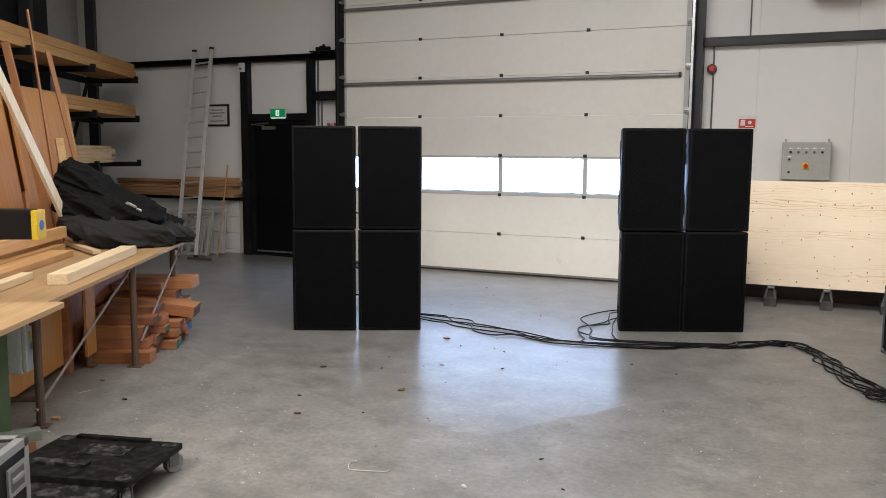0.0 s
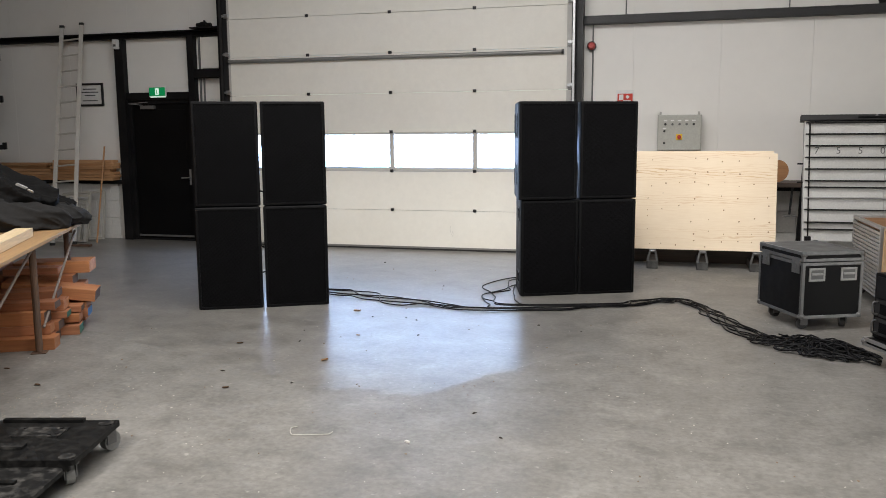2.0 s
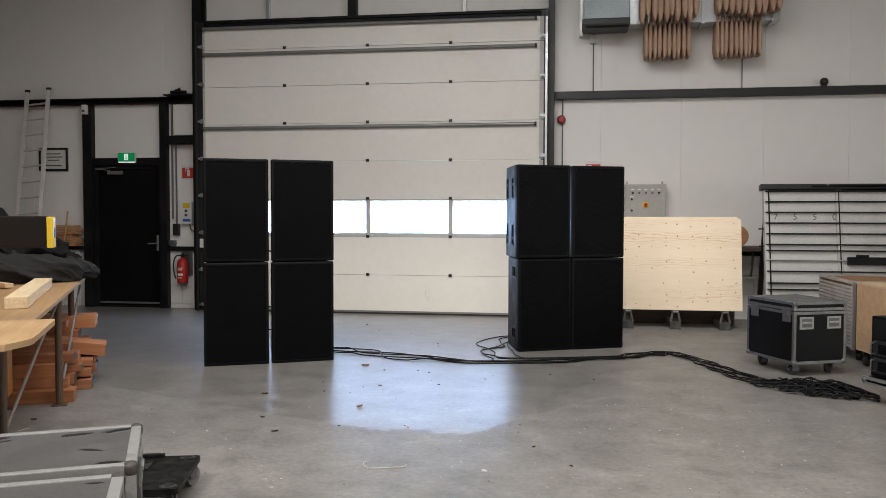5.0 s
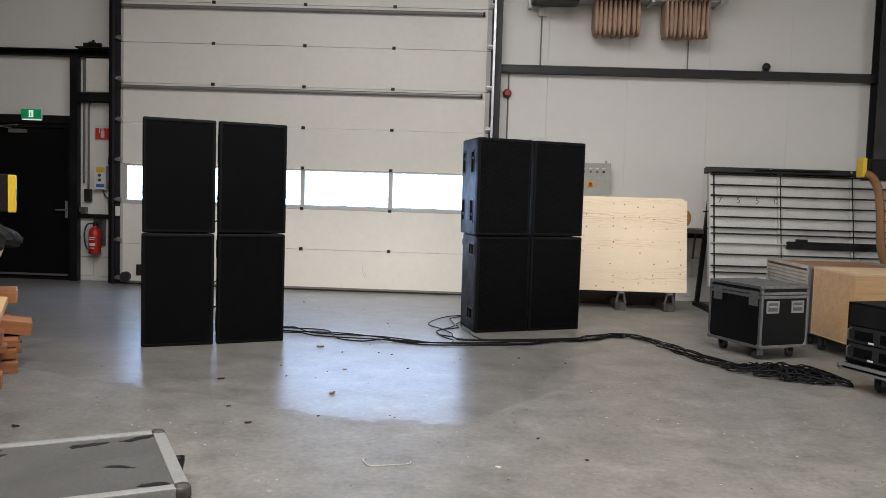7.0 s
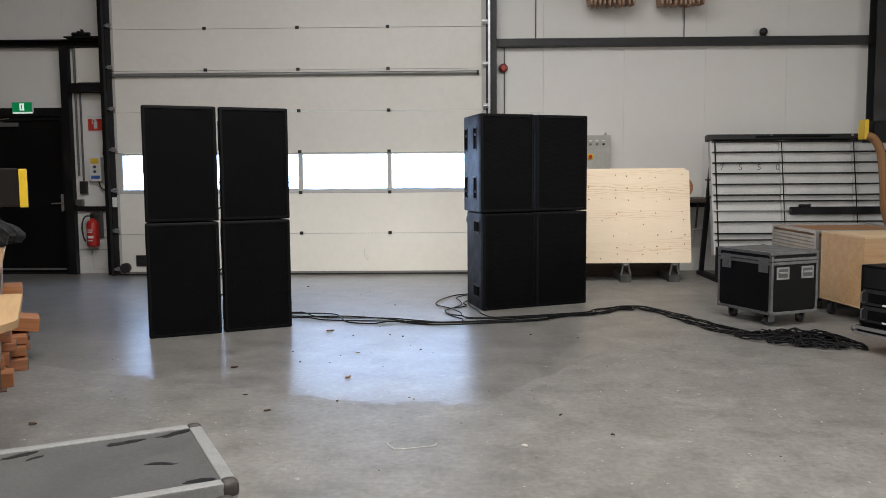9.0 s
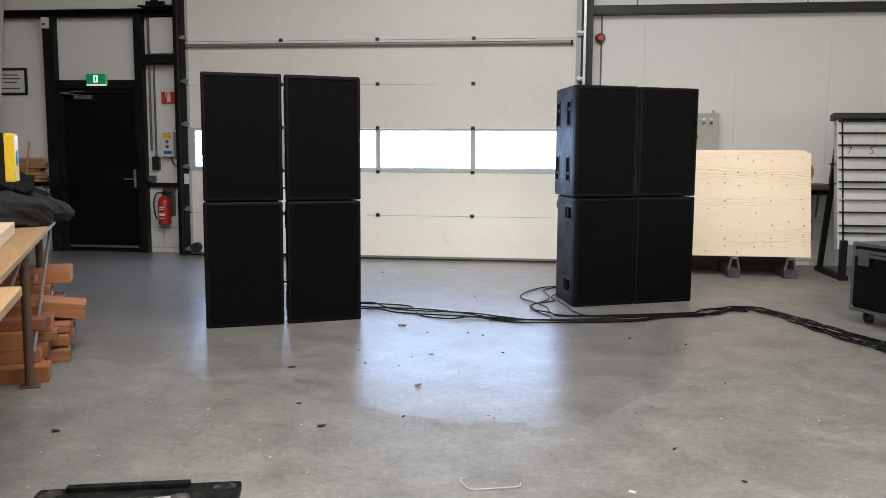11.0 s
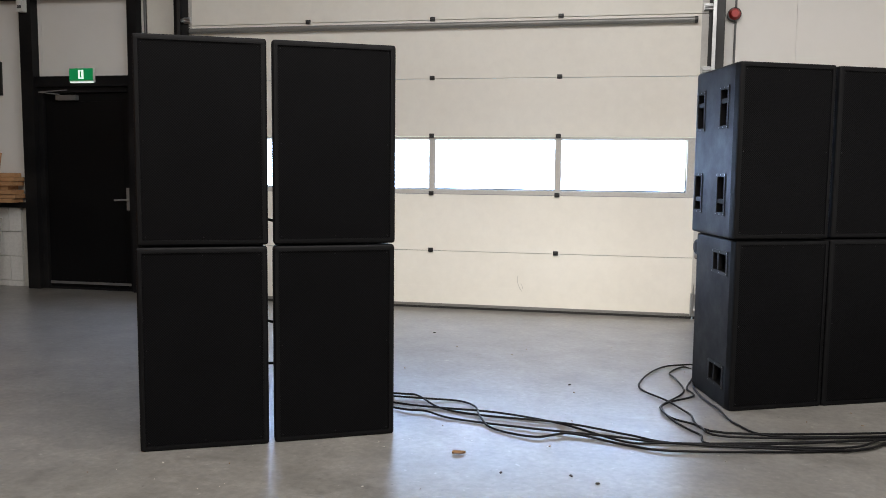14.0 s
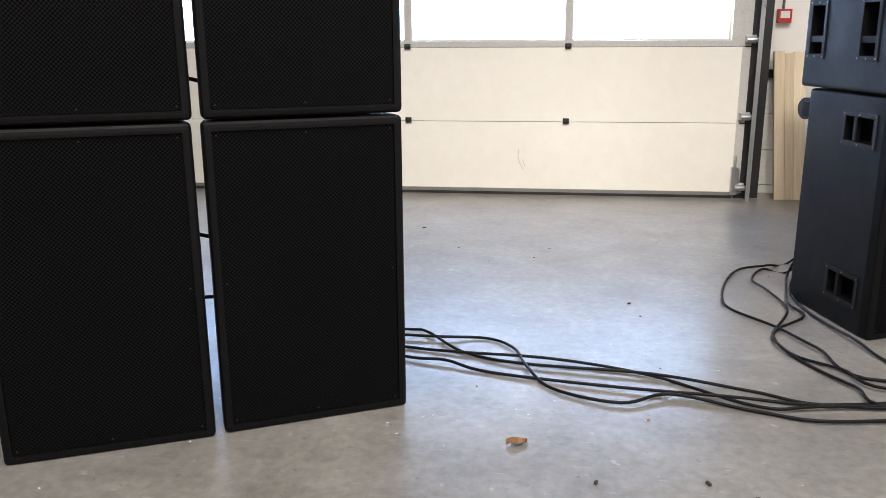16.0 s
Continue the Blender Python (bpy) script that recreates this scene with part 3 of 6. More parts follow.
part("bottom_rail", bm, M["bar_grey"], door2, "aluminium bottom rail")
part("bottom_seal", span(B(), -5.910, -1.37, DY + 0.002, DY + 0.04, 0.0, 0.022, 0.006), M["rubber"], door2, "black rubber seal")
bm = B()
span(bm, -5.700, -5.537, DY - 0.012, DY, 0.115, 0.255, 0.006)
span(bm, -5.671, -5.566, DY - 0.02, DY - 0.01, 0.15, 0.18, 0.004)
part("grip", bm, M["black_plastic"], door2, "black recessed grip")
for pts in ([(-2.836, 0.32), (-2.84, 0.27), (-2.825, 0.22), (-2.802, 0.18)], [(-2.81, 0.25), (-2.795, 0.215), (-2.79, 0.2)]):
    part("scuff", add_tube(B(), smooth_path([(x, DY - 0.0005, z) for x, z in pts], 4), 0.0022, 6), M["win_frame"], door2, "grey scuff on the panel")
part("buffer", add_rod(B(), (-5.825, DY, 0.1), (-5.825, DY - 0.07, 0.1), 0.06, 20), M["rubber"], door2, "round black rubber buffer")
part("sticker", span(B(), -5.948, -5.891, DY - 0.056, DY - 0.05, 0.86, 0.98), M["label_white"], door2, "small white and blue sticker")
for x, s in ((-5.939, 1), (-1.312, -1)):
    bm = B()
    span(bm, x - 0.045, x + 0.045, DY + 0.0, DY + 0.01, 0, 3.9)
    span(bm, x - 0.045 * s, x - 0.04 * s, DY - 0.075, DY, 0, 3.9)
    span(bm, x - 0.045 * s, x - 0.015 * s, DY - 0.08, DY - 0.075, 0, 3.9)
    for k in range(8):
        span(bm, x - 0.05 * s, x - 0.044 * s, DY - 0.06, DY + 0.12, 0.25 + 0.5 * k, 0.3 + 0.5 * k)
    part("track", bm, M["steel_dark"], door2, "galvanised steel vertical track")
bm = B()
span(bm, -1.385, -1.345, DY - 0.03, DY - 0.005, 0.03, 0.22, 0.004)
add_rod(bm, (-1.365, DY - 0.035, 0.06), (-1.365, DY - 0.035, 0.3), 0.006, 8)
part("cable_bracket", bm, M["galv"], door2)

# ---- personnel door ----
door1 = thing("door_1", "closed black steel personnel door with a lever handle", "door", pose(0, 0, 0), "", "structure")
bm = B()
span(bm, PX0, PX0 + 0.055, W - 0.04, W + 0.06, 0, 2.0, 0.003)
span(bm, PX1 - 0.055, PX1, W - 0.04, W + 0.06, 0, 2.0, 0.003)
span(bm, PX0 + 0.055, PX1 - 0.055, W - 0.04, W + 0.06, 1.945, 2.0, 0.003)
part("door_frame", bm, M["steel_black"], door1)
bm = B()
span(bm, PX0 + 0.06, PX1 - 0.06, W - 0.005, W + 0.045, 0.02, 1.94, 0.003)
span(bm, PX0 + 0.13, PX1 - 0.13, W - 0.009, W - 0.005, 0.1, 1.86, 0.003)
leaf = part("door_leaf", bm, M["doorleaf"], door1)
bm = B()
span(bm, PX1 - 0.1, PX1 - 0.062, W - 0.02, W - 0.005, 0.8, 1.02, 0.004)
add_rod(bm, (PX1 - 0.08, W - 0.01, 0.905), (PX1 - 0.08, W - 0.06, 0.905), 0.009)
add_rod(bm, (PX1 - 0.075, W - 0.058, 0.905), (PX1 - 0.205, W - 0.058, 0.9), 0.009)
part("door_handle", bm, M["alu"], leaf, "steel lever handle")
part("kick_strip", span(B(), PX0 + 0.06, PX1 - 0.06, W - 0.022, W - 0.005, 0.05, 0.075, 0.003), M["alu_dark"], leaf, "thin metal drip strip")
bm = B()
span(bm, -7.431, -7.211, W - 0.06, W - 0.005, 1.87, 1.92, 0.006)
add_beam(bm, (-7.383, W - 0.06, 1.925), (-7.575, W - 0.11, 1.945), 0.018, 0.008)
add_beam(bm, (-7.575, W - 0.11, 1.945), (-7.306, W - 0.05, 1.97), 0.018, 0.008)
part("door_closer", bm, M["alu_dark"], door1, "grey door closer with a folding arm")
part("threshold", span(B(), PX0, PX1, W - 0.04, W + 0.1, 0, 0.018, 0.003), M["steel_black"], door1)
structure("door_backing", span(B(), PX0, PX1, W + 0.12, W + 0.16, 0, 2.1), M["steel_black"], "black panel behind the personnel door", "panel")

# ---- things on the north wall ----
def exit_sign():
    t = thing("exit_sign", "lit green emergency exit sign above the black door", "exit sign", pose(-7.095, W - 0.09, 2.095))
    part("housing", span(B(), -0.13, 0.13, -0.035, 0.0, -0.055, 0.075, 0.006), M["label_white"], t)
    part("green_face", span(B(), -0.125, 0.125, -0.039, -0.0345, -0.045, 0.07), M["exit_green"], t, "glowing green face")
    part("light_strip", span(B(), -0.12, 0.12, -0.036, -0.006, -0.066, -0.055, 0.002), M["exit_white"], t, "lit white lower edge")
    bm = B()
    span(bm, -0.028, 0.028, -0.042, -0.039, -0.03, 0.055)
    part("door_symbol", bm, M["exit_white"], t)
    bm = B()
    span(bm, -0.006, 0.006, -0.0445, -0.042, -0.005, 0.04)
    add_rod(bm, (0, -0.0445, -0.008), (0, -0.042, -0.008), 0.014, 3)
    part("arrow_symbol", bm, M["exit_green"], t)


exit_sign()


def notice_frame():
    t = thing("notice_frame", "black framed white notice on the panel wall", "notice", pose(-8.282, W - 0.0, 2.09))
    bm = B()
    for x0, x1, z0, z1 in ((-0.225, 0.225, 0.135, 0.165), (-0.225, 0.225, -0.165, -0.135), (-0.225, -0.195, -0.135, 0.135), (0.195, 0.225, -0.135, 0.135)):
        span(bm, x0, x1, -0.022, 0, z0, z1, 0.002)
    part("frame", bm, M["black_plastic"], t)
    part("paper", span(B(), -0.195, 0.195, -0.012, -0.002, -0.135, 0.135), M["label_white"], t)
    bm = B()
    for z, w in ((0.08, 0.11), (0.035, 0.14), (-0.01, 0.09), (-0.085, 0.13)):
        span(bm, -w, w, -0.0145, -0.012, z - 0.007, z + 0.007)
    part("text_bars", bm, M["ink"], t)


notice_frame()
t = thing("wall_sensor", "small white sensor box under the steel rail", "sensor", pose(-7.715, W - 0.1, 2.77))
part("housing", span(B(), -0.035, 0.035, -0.06, 0.1, -0.06, 0.07, 0.008), M["label_white"], t)
part("lens", span(B(), -0.02, 0.02, -0.064, -0.06, -0.03, 0.0, 0.002), M["ink"], t)


def sign_plate(name, label, cx, cz, w, h, symbol):
    t = thing(name, label, "safety sign", pose(cx, W, cz))
    part("plate", span(B(), -w / 2, w / 2, -0.008, 0, -h / 2, h / 2, 0.002), M["label_white"], t)
    part("red_field", span(B(), -w / 2 + 0.015, w / 2 - 0.015, -0.011, -0.008, -h / 2 + 0.015, h / 2 - 0.04), M["sign_red"], t, "red field")
    bm = B()
    symbol(bm)
    part("symbol", bm, M["label_white"], t, "white symbol")


def sym_ext(bm):
    span(bm, -0.022, 0.022, -0.014, -0.011, -0.06, 0.03)
    span(bm, -0.012, 0.012, -0.014, -0.011, 0.035, 0.055)
    span(bm, -0.045, -0.012, -0.014, -0.011, 0.045, 0.055)
    span(bm, -0.045, -0.036, -0.014, -0.011, 0.0, 0.045)


def sym_call(bm):
    span(bm, -0.07, -0.02, -0.014, -0.011, -0.035, 0.03)
    add_rod(bm, (0.03, -0.0115, 0.0), (0.03, -0.014, 0.0), 0.02, 16)
    span(bm, -0.02, 0.07, -0.014, -0.011, -0.05, -0.04)


sign_plate("extinguisher_sign", "red fire extinguisher sign on the wall", -6.232, 1.9, 0.22, 0.2, sym_ext)
sign_plate("fire_alarm_sign", "red fire alarm sign on the panel wall", -0.69, 1.925, 0.21, 0.16, sym_call)

t = thing("door_switch_box", "grey door control box with yellow label and cable", "switch box", pose(-6.232, W, 1.33))
part("housing", span(B(), -0.075, 0.075, -0.09, 0, -0.15, 0.15, 0.008), M["label_white"], t)
part("yellow_label", span(B(), -0.05, 0.05, -0.093, -0.089, 0.07, 0.135), M["yellow"], t)
for z in (0.03, -0.03):
    part("button", add_rod(B(), (0, -0.09, z), (0, -0.108, z), 0.018, 16), M["ink"], t)
part("blue_label", span(B(), -0.05, 0.06, -0.093, -0.089, -0.12, -0.08), M["blue"], t)
part("cable", add_tube(B(), smooth_path([(0.02, -0.04, -0.15), (0.06, -0.05, -0.24), (0.15, -0.04, -0.26), (0.2, -0.03, -0.15), (0.2, -0.02, 0.05)]), 0.008), M["rubber"], t)

t = thing("conduit_run", "grey conduit pipes running down the wall to sockets", "conduit", pose(0, 0, 0))
bm = B()
add_rod(bm, (-6.461, W - 0.03, 2.84), (-6.461, W - 0.03, 1.25), 0.014)
part("pipe", bm, M["galv_dark"], t)
bm = B()
add_rod(bm, (-6.403, W - 0.03, 2.84), (-6.403, W - 0.03, 1.1), 0.012)
part("pipe", bm, M["galv_dark"], t)
part("pipe", add_tube(B(), smooth_path([(-6.081, W - 0.03, 2.2), (-6.091, W - 0.05, 2.05), (-6.119, W - 0.05, 1.75), (-6.138, W - 0.05, 1.5)]), 0.008), M["rubber"], t)
bm = B()
span(bm, -6.451, -6.365, W - 0.06, W, 1.02, 1.18, 0.008)
part("socket", bm, M["black_plastic"], t)
part("bracket", span(B(), -6.509, -6.422, W - 0.07, W, 0.88, 0.95, 0.005), M["galv_dark"], t)
t = thing("drive_unit", "black door drive fitting on top of the steel rail", "door drive", pose(0, 0, 0))
bm = B()
span(bm, -6.5, -6.081, W - 0.2, W - 0.06, 2.936, 2.955, 0.006)
add_rod(bm, (-6.42, W - 0.13, 2.985), (-6.2, W - 0.13, 2.985), 0.026)
add_rod(bm, (-6.35, W - 0.13, 2.99), (-6.28, W - 0.13, 2.99), 0.038)
part("body", bm, M["steel_black"], t)
part("bolt", add_rod(B(), (-6.3, W - 0.13, 3.0), (-6.3, W - 0.13, 3.045), 0.015), M["steel_black"], t)
t = thing("filler_board", "cream board between posts beside the wide door", "panel", pose(0, 0, 0))
part("board", span(B(), -6.422, -6.091, W - 0.06, W + 0.0, 2.41, 2.83, 0.003), M["door_panel"], t)


def extinguisher():
    t = thing("fire_extinguisher", "red fire extinguisher with black hose hung on the wall", "fire extinguisher", pose(-6.289, W - 0.1, 0.36))
    bm = B()
    prof = [(0.0, 0.0), (0.07, 0.0), (0.075, 0.012), (0.075, 0.27), (0.06, 0.315), (0.03, 0.335), (0.02, 0.36), (0.0, 0.36)]
    rings = []
    for r, z in prof:
        rings.append([bm.verts.new((max(r, 1e-4) * math.cos(k * math.pi / 12), max(r, 1e-4) * math.sin(k * math.pi / 12), z)) for k in range(24)])
    for u, v in zip(rings, rings[1:]):
        for j in range(24):
            bm.faces.new((u[j], u[(j + 1) % 24], v[(j + 1) % 24], v[j])).smooth = True
    part("cylinder", bm, M["red"], t)
    bm = B()
    span(bm, -0.02, 0.02, -0.02, 0.02, 0.35, 0.4, 0.004)
    add_beam(bm, (-0.02, 0, 0.4), (0.1, -0.01, 0.43), 0.02, 0.008)
    add_beam(bm, (-0.02, 0, 0.375), (0.09, -0.01, 0.385), 0.02, 0.008)
    part("valve", bm, M["black_plastic"], t)
    part("hose", add_tube(B(), smooth_path([(-0.02, 0, 0.385), (-0.09, -0.01, 0.37), (-0.125, -0.02, 0.27), (-0.11, -0.03, 0.13), (-0.085, -0.03, 0.06)]), 0.01, 8), M["rubber"], t)
    for k, (z, h) in enumerate(((0.21, 0.01), (0.185, 0.012), (0.12, 0.03), (0.075, 0.01))):
        part("label_bar", span(B(), -0.035, 0.035 - 0.01 * (k % 2), -0.0775, -0.06, z - h / 2, z + h / 2), M["label_white"], t)
    part("wall_bracket", span(B(), -0.05, 0.1, 0.07, 0.1, 0.1, 0.45, 0.003), M["galv_dark"], t)


extinguisher()


def siren():
    t = thing("alarm_siren", "red round alarm siren on the panel wall", "siren", pose(-1.1, W, 2.54))
    part("base", add_rod(B(), (0, 0, 0), (0, -0.05, 0), 0.055, 20), M["black_plastic"], t)
    bm = B()
    add_rod(bm, (0, -0.05, 0), (0, -0.09, 0), 0.048, 20, 0.03)
    part("dome", bm, M["red"], t, "red plastic dome")
    bm = B()
    add_rod(bm, (0.015, -0.012, 0.05), (0.015, -0.012, 0.26), 0.009, 8)
    add_rod(bm, (0.015, -0.012, -0.05), (0.015, -0.012, -1.28), 0.009, 8)
    part("conduit", bm, M["galv_dark"], t, "thin grey conduit")


siren()
t = thing("call_point", "red manual fire alarm call point on the wall", "call point", pose(-1.08, W, 1.215))
part("housing", span(B(), -0.045, 0.045, -0.05, 0, -0.045, 0.045, 0.006), M["red"], t)
part("glass_field", span(B(), -0.03, 0.03, -0.053, -0.05, -0.015, 0.03), M["label_white"], t)
t = thing("socket_box", "small white junction box with conduit above the rail", "junction box", pose(-0.7, W, 3.55))
part("housing", span(B(), -0.045, 0.045, -0.05, 0, -0.05, 0.05, 0.006), M["label_white"], t)
bm = B()
add_rod(bm, (0, -0.012, -0.05), (0, -0.012, -0.66), 0.008, 8)
add_rod(bm, (0, -0.012, 0.05), (0, -0.012, 0.12), 0.008, 8)
part("conduit", bm, M["galv_dark"], t)
t = thing("conduit", "thin grey conduit on the panel wall", "conduit", pose(1.125, W, 2.89))
part("pipe", add_rod(B(), (0, -0.012, 0), (0, -0.012, 0.45), 0.007, 8), M["galv_dark"], t)
t = thing("rail_sensor", "black round sensor on the steel rail", "sensor", pose(2.075, W - 0.06, 2.89))
bm = B()
bmesh.ops.create_icosphere(bm, subdivisions=3, radius=0.05, matrix=Matrix.Translation((0, -0.02, 0.055)))
part("ball", bm, M["black_plastic"], t)
part("foot", span(B(), -0.03, 0.03, -0.03, 0.03, 0, 0.03, 0.004), M["black_plastic"], t)


def distribution_cabinet():
    t = thing("distribution_cabinet", "grey steel electrical cabinet with knobs and yellow switch", "electrical cabinet", pose(-0.045, W, 1.28))
    part("body", span(B(), -0.25, 0.25, -0.2, -0.01, 0, 0.42, 0.006), M["cab_grey"], t)
    part("cabinet_door", span(B(), -0.242, 0.242, -0.214, -0.2, 0.008, 0.412, 0.005), M["cab_grey"], t)
    for x in (-0.22, 0.22):
        part("lug", span(B(), x - 0.012, x + 0.012, -0.03, -0.005, 0.42, 0.46, 0.003), M["cab_grey"], t)
    for x in (-0.16, -0.08, 0.0, 0.08, 0.16):
        bm = B()
        add_rod(bm, (x, -0.214, 0.31), (x, -0.232, 0.31), 0.014, 14)
        part("knob", bm, M["black_plastic"] if abs(x) > 0.1 else M["galv_dark"], t)
        part("tag", span(B(), x - 0.02, x + 0.02, -0.217, -0.213, 0.345, 0.36), M["label_white"], t)
    for z in (0.23, 0.09):
        part("knob", add_rod(B(), (-0.17, -0.214, z), (-0.17, -0.23, z), 0.013, 14), M["black_plastic"], t)
    part("tag", span(B(), -0.19, -0.15, -0.217, -0.213, 0.255, 0.27), M["label_white"], t)
    sw = part("switch_plate", span(B(), -0.035, 0.035, -0.22, -0.213, 0.125, 0.195, 0.003), M["yellow"], t, "yellow main switch plate")
    bm = B()
    add_rod(bm, (0, -0.22, 0.16), (0, -0.24, 0.16), 0.022, 16)
    span(bm, -0.008, 0.008, -0.25, -0.22, 0.135, 0.185, 0.003)
    part("switch_knob", bm, M["red"], sw, "red rotary knob")


distribution_cabinet()


def filter_unit():
    """Dust extraction outlet with hanging fabric filter bags."""
    t = thing("filter_unit", "galvanised extraction duct with tan fabric filter bags", "dust filter", pose(0, 0, 0))
    bm = B()
    span(bm, -0.28, 1.5, W - 0.32, W - 0.02, 3.66, 4.9, 0.01)
    part("plenum", bm, M["duct"], t, "galvanised sheet metal plenum")
    for x in (0.02, 0.6, 1.42):
        part("flange", span(B(), x - 0.02, x + 0.02, W - 0.34, W - 0.0, 3.64, 4.9, 0.004), M["duct"], t)
    bm = B()
    span(bm, -0.83, -0.28, W - 0.5, W - 0.05, 3.7, 4.9, 0.01)
    part("side_duct", bm, M["duct_dark"], t, "dark duct box")
    bm = B()
    span(bm, -0.85, -0.28, W - 0.55, W - 0.05, 3.62, 3.7, 0.015)
    span(bm, -0.8, -0.3, W - 0.46, W - 0.12, 3.6, 3.62, 0.004)
    part("hatch", bm, M["steel_dark"], t, "dark flat hatch")
    part("mount", span(B(), -0.88, -0.83, W - 0.12, W, 3.58, 4.9, 0.003), M["alu"], t)
    for x0, x1, z0, z1, y in ((-0.1, 0.46, 3.215, 3.72, W - 0.36), (0.745, 1.29, 3.215, 3.72, W - 0.36), (-0.17, 0.52, 3.64, 4.5, W - 0.62), (0.71, 1.46, 3.66, 4.5, W - 0.62)):
        n = 10
        wd = (x1 - x0) / n
        for k in range(n):
            bm = B()
            dz = random.uniform(-0.015, 0.02) if z1 < 4 else random.uniform(-0.04, 0.05)
            c = x0 + wd * (k + 0.5)
            dep = 0.3 if z1 < 4 else 0.26
            lean = random.uniform(-0.012, 0.012)
            ring = []
            for z, th in ((z0 + dz, 0.06), (z0 + dz + 0.05, 0.62), (z0 + dz + 0.13, 0.98), ((z0 + z1) / 2, 0.9), (z1, 0.5)):
                off = lean * (z1 - z) / (z1 - z0)
                ring.append([bm.verts.new((c + off + sx * wd * th / 2, y + yy, z + (0.03 if yy > 0.1 and z < z0 + 0.06 else 0))) for sx, yy in ((-0.6, 0), (0.6, 0), (1, 0.03), (1, dep - 0.03), (0.6, dep), (-0.6, dep), (-1, dep - 0.03), (-1, 0.03))])
            for u, v in zip(ring, ring[1:]):
                for j in range(8):
                    bm.faces.new((u[j], u[(j + 1) % 8], v[(j + 1) % 8], v[j])).smooth = True
            bm.faces.new(ring[0][::-1])
            bm.faces.new(ring[-1])
            part("filter_bag", bm, M["bag"], t)


filter_unit()

# boards lying on the plinth, west of the door
def board_pile():
    t = thing("board_pile", "pile of reddish planed boards on the wall ledge", "boards", pose(0, 0, 0))
    z = 0.862
    for row in range(7):
        h = 0.042
        for col in range(2):
            x0 = -10.179 + random.uniform(0, 0.12) + (1.25 if col else 0)
            x1 = x0 + 1.25 + random.uniform(-0.08, -0.01) if not col else -7.822 + random.uniform(-0.1, 0.01)
            if row == 6 and col == 0:
                continue
            bm = B()
            span(bm, x0, x1, W - 0.2 + random.uniform(-0.02, 0.02), W - 0.04, z, z + h - 0.003, 0.003)
            part("board", bm, M["hard_pine"], t)
        z += h


board_pile()
for x in (-9.943, -8.997, -8.049):
    t = thing("ledge_bracket", "black steel bracket that carries the boards", "bracket", pose(x, W - 0.05, 0.83))
    part("arm", span(B(), -0.02, 0.02, -0.2, 0.0, 0.0, 0.03, 0.002), M["steel_black"], t)


def ladder():
    """Aluminium ladder that leans against the wall."""
    foot, top = Vector((-8.19, 9.3, 0)), Vector((-8.43, W - 0.12, 3.05))
    d = (top - foot).normalized()
    side = d.cross(Vector((0, 1, 0))).normalized()
    if side.x < 0:
        side = -side
    t = thing("ladder", "aluminium ladder leaning against the panel wall", "ladder", pose(0, 0, 0))
    L = (top - foot).length
    for s in (-1, 1):
        bm = B()
        add_beam(bm, foot + side * 0.18 * s, top + side * 0.165 * s, 0.024, 0.055, 0.004, 90)
        rail = part("rail", bm, M["ladder"], t)
        part("rail_cap", add_beam(B(), top + side * 0.165 * s - d * 0.005, top + side * 0.165 * s + d * 0.03, 0.036, 0.066, 0.005, 90), M["black_plastic"], rail)
        part("foot", add_beam(B(), foot + side * 0.18 * s - d * 0.0, foot + side * 0.18 * s + d * 0.05, 0.036, 0.066, 0.005, 90), M["black_plastic"], rail)
    k = 0.22
    while k < L - 0.1:
        p = foot + d * k
        part("rung", add_rod(B(), p - side * 0.175, p + side * 0.175, 0.0125, 10), M["ladder"], t)
        k += 0.228


ladder()


def leaning_frames():
    spec = [(-8.978, -8.144, 9.72, 0.66), (-8.902, -8.286, 9.8, 0.6), (-8.665, -8.002, 9.88, 0.7), (-8.713, -8.097, 9.64, 0.55)]
    for i, (x0, x1, y, h) in enumerate(spec):
        t = thing("window_frame", "old aluminium window frame leaning against the wall", "window frame", pose((x0 + x1) / 2, y, 0, -14, random.uniform(-4, 4), random.uniform(-6, 6)), "leaning frames")
        w = (x1 - x0) / 2
        for a, b in (((-w, 0, 0.016), (w, 0, 0.016)), ((-w, 0, h), (w, 0, h)), ((-w, 0, 0), (-w, 0, h)), ((w, 0, 0), (w, 0, h)), ((0.1 * (i - 1), 0, 0), (0.1 * (i - 1), 0, h))):
            part("bar", add_beam(B(), a, b, 0.03, 0.03, 0.003), M["ladder"] if i % 2 else M["frame_pale"], t)


leaning_frames()
t = thing("broom_stick", "thin wooden stick leaning against the wall", "stick", pose(0, 0, 0))
part("stick", add_rod(B(), (-7.954, 9.7, 0.0), (-7.936, W - 0.22, 1.35), 0.012, 10), M["hard_pine"], t)
t = thing("floor_bar", "short brown bar lying on the floor", "bar", pose(-7.954, 9.3, 0, 0, 0, 5))
part("bar", span(B(), -0.18, 0.2, -0.03, 0.03, 0, 0.03, 0.004), M["rust"], t)

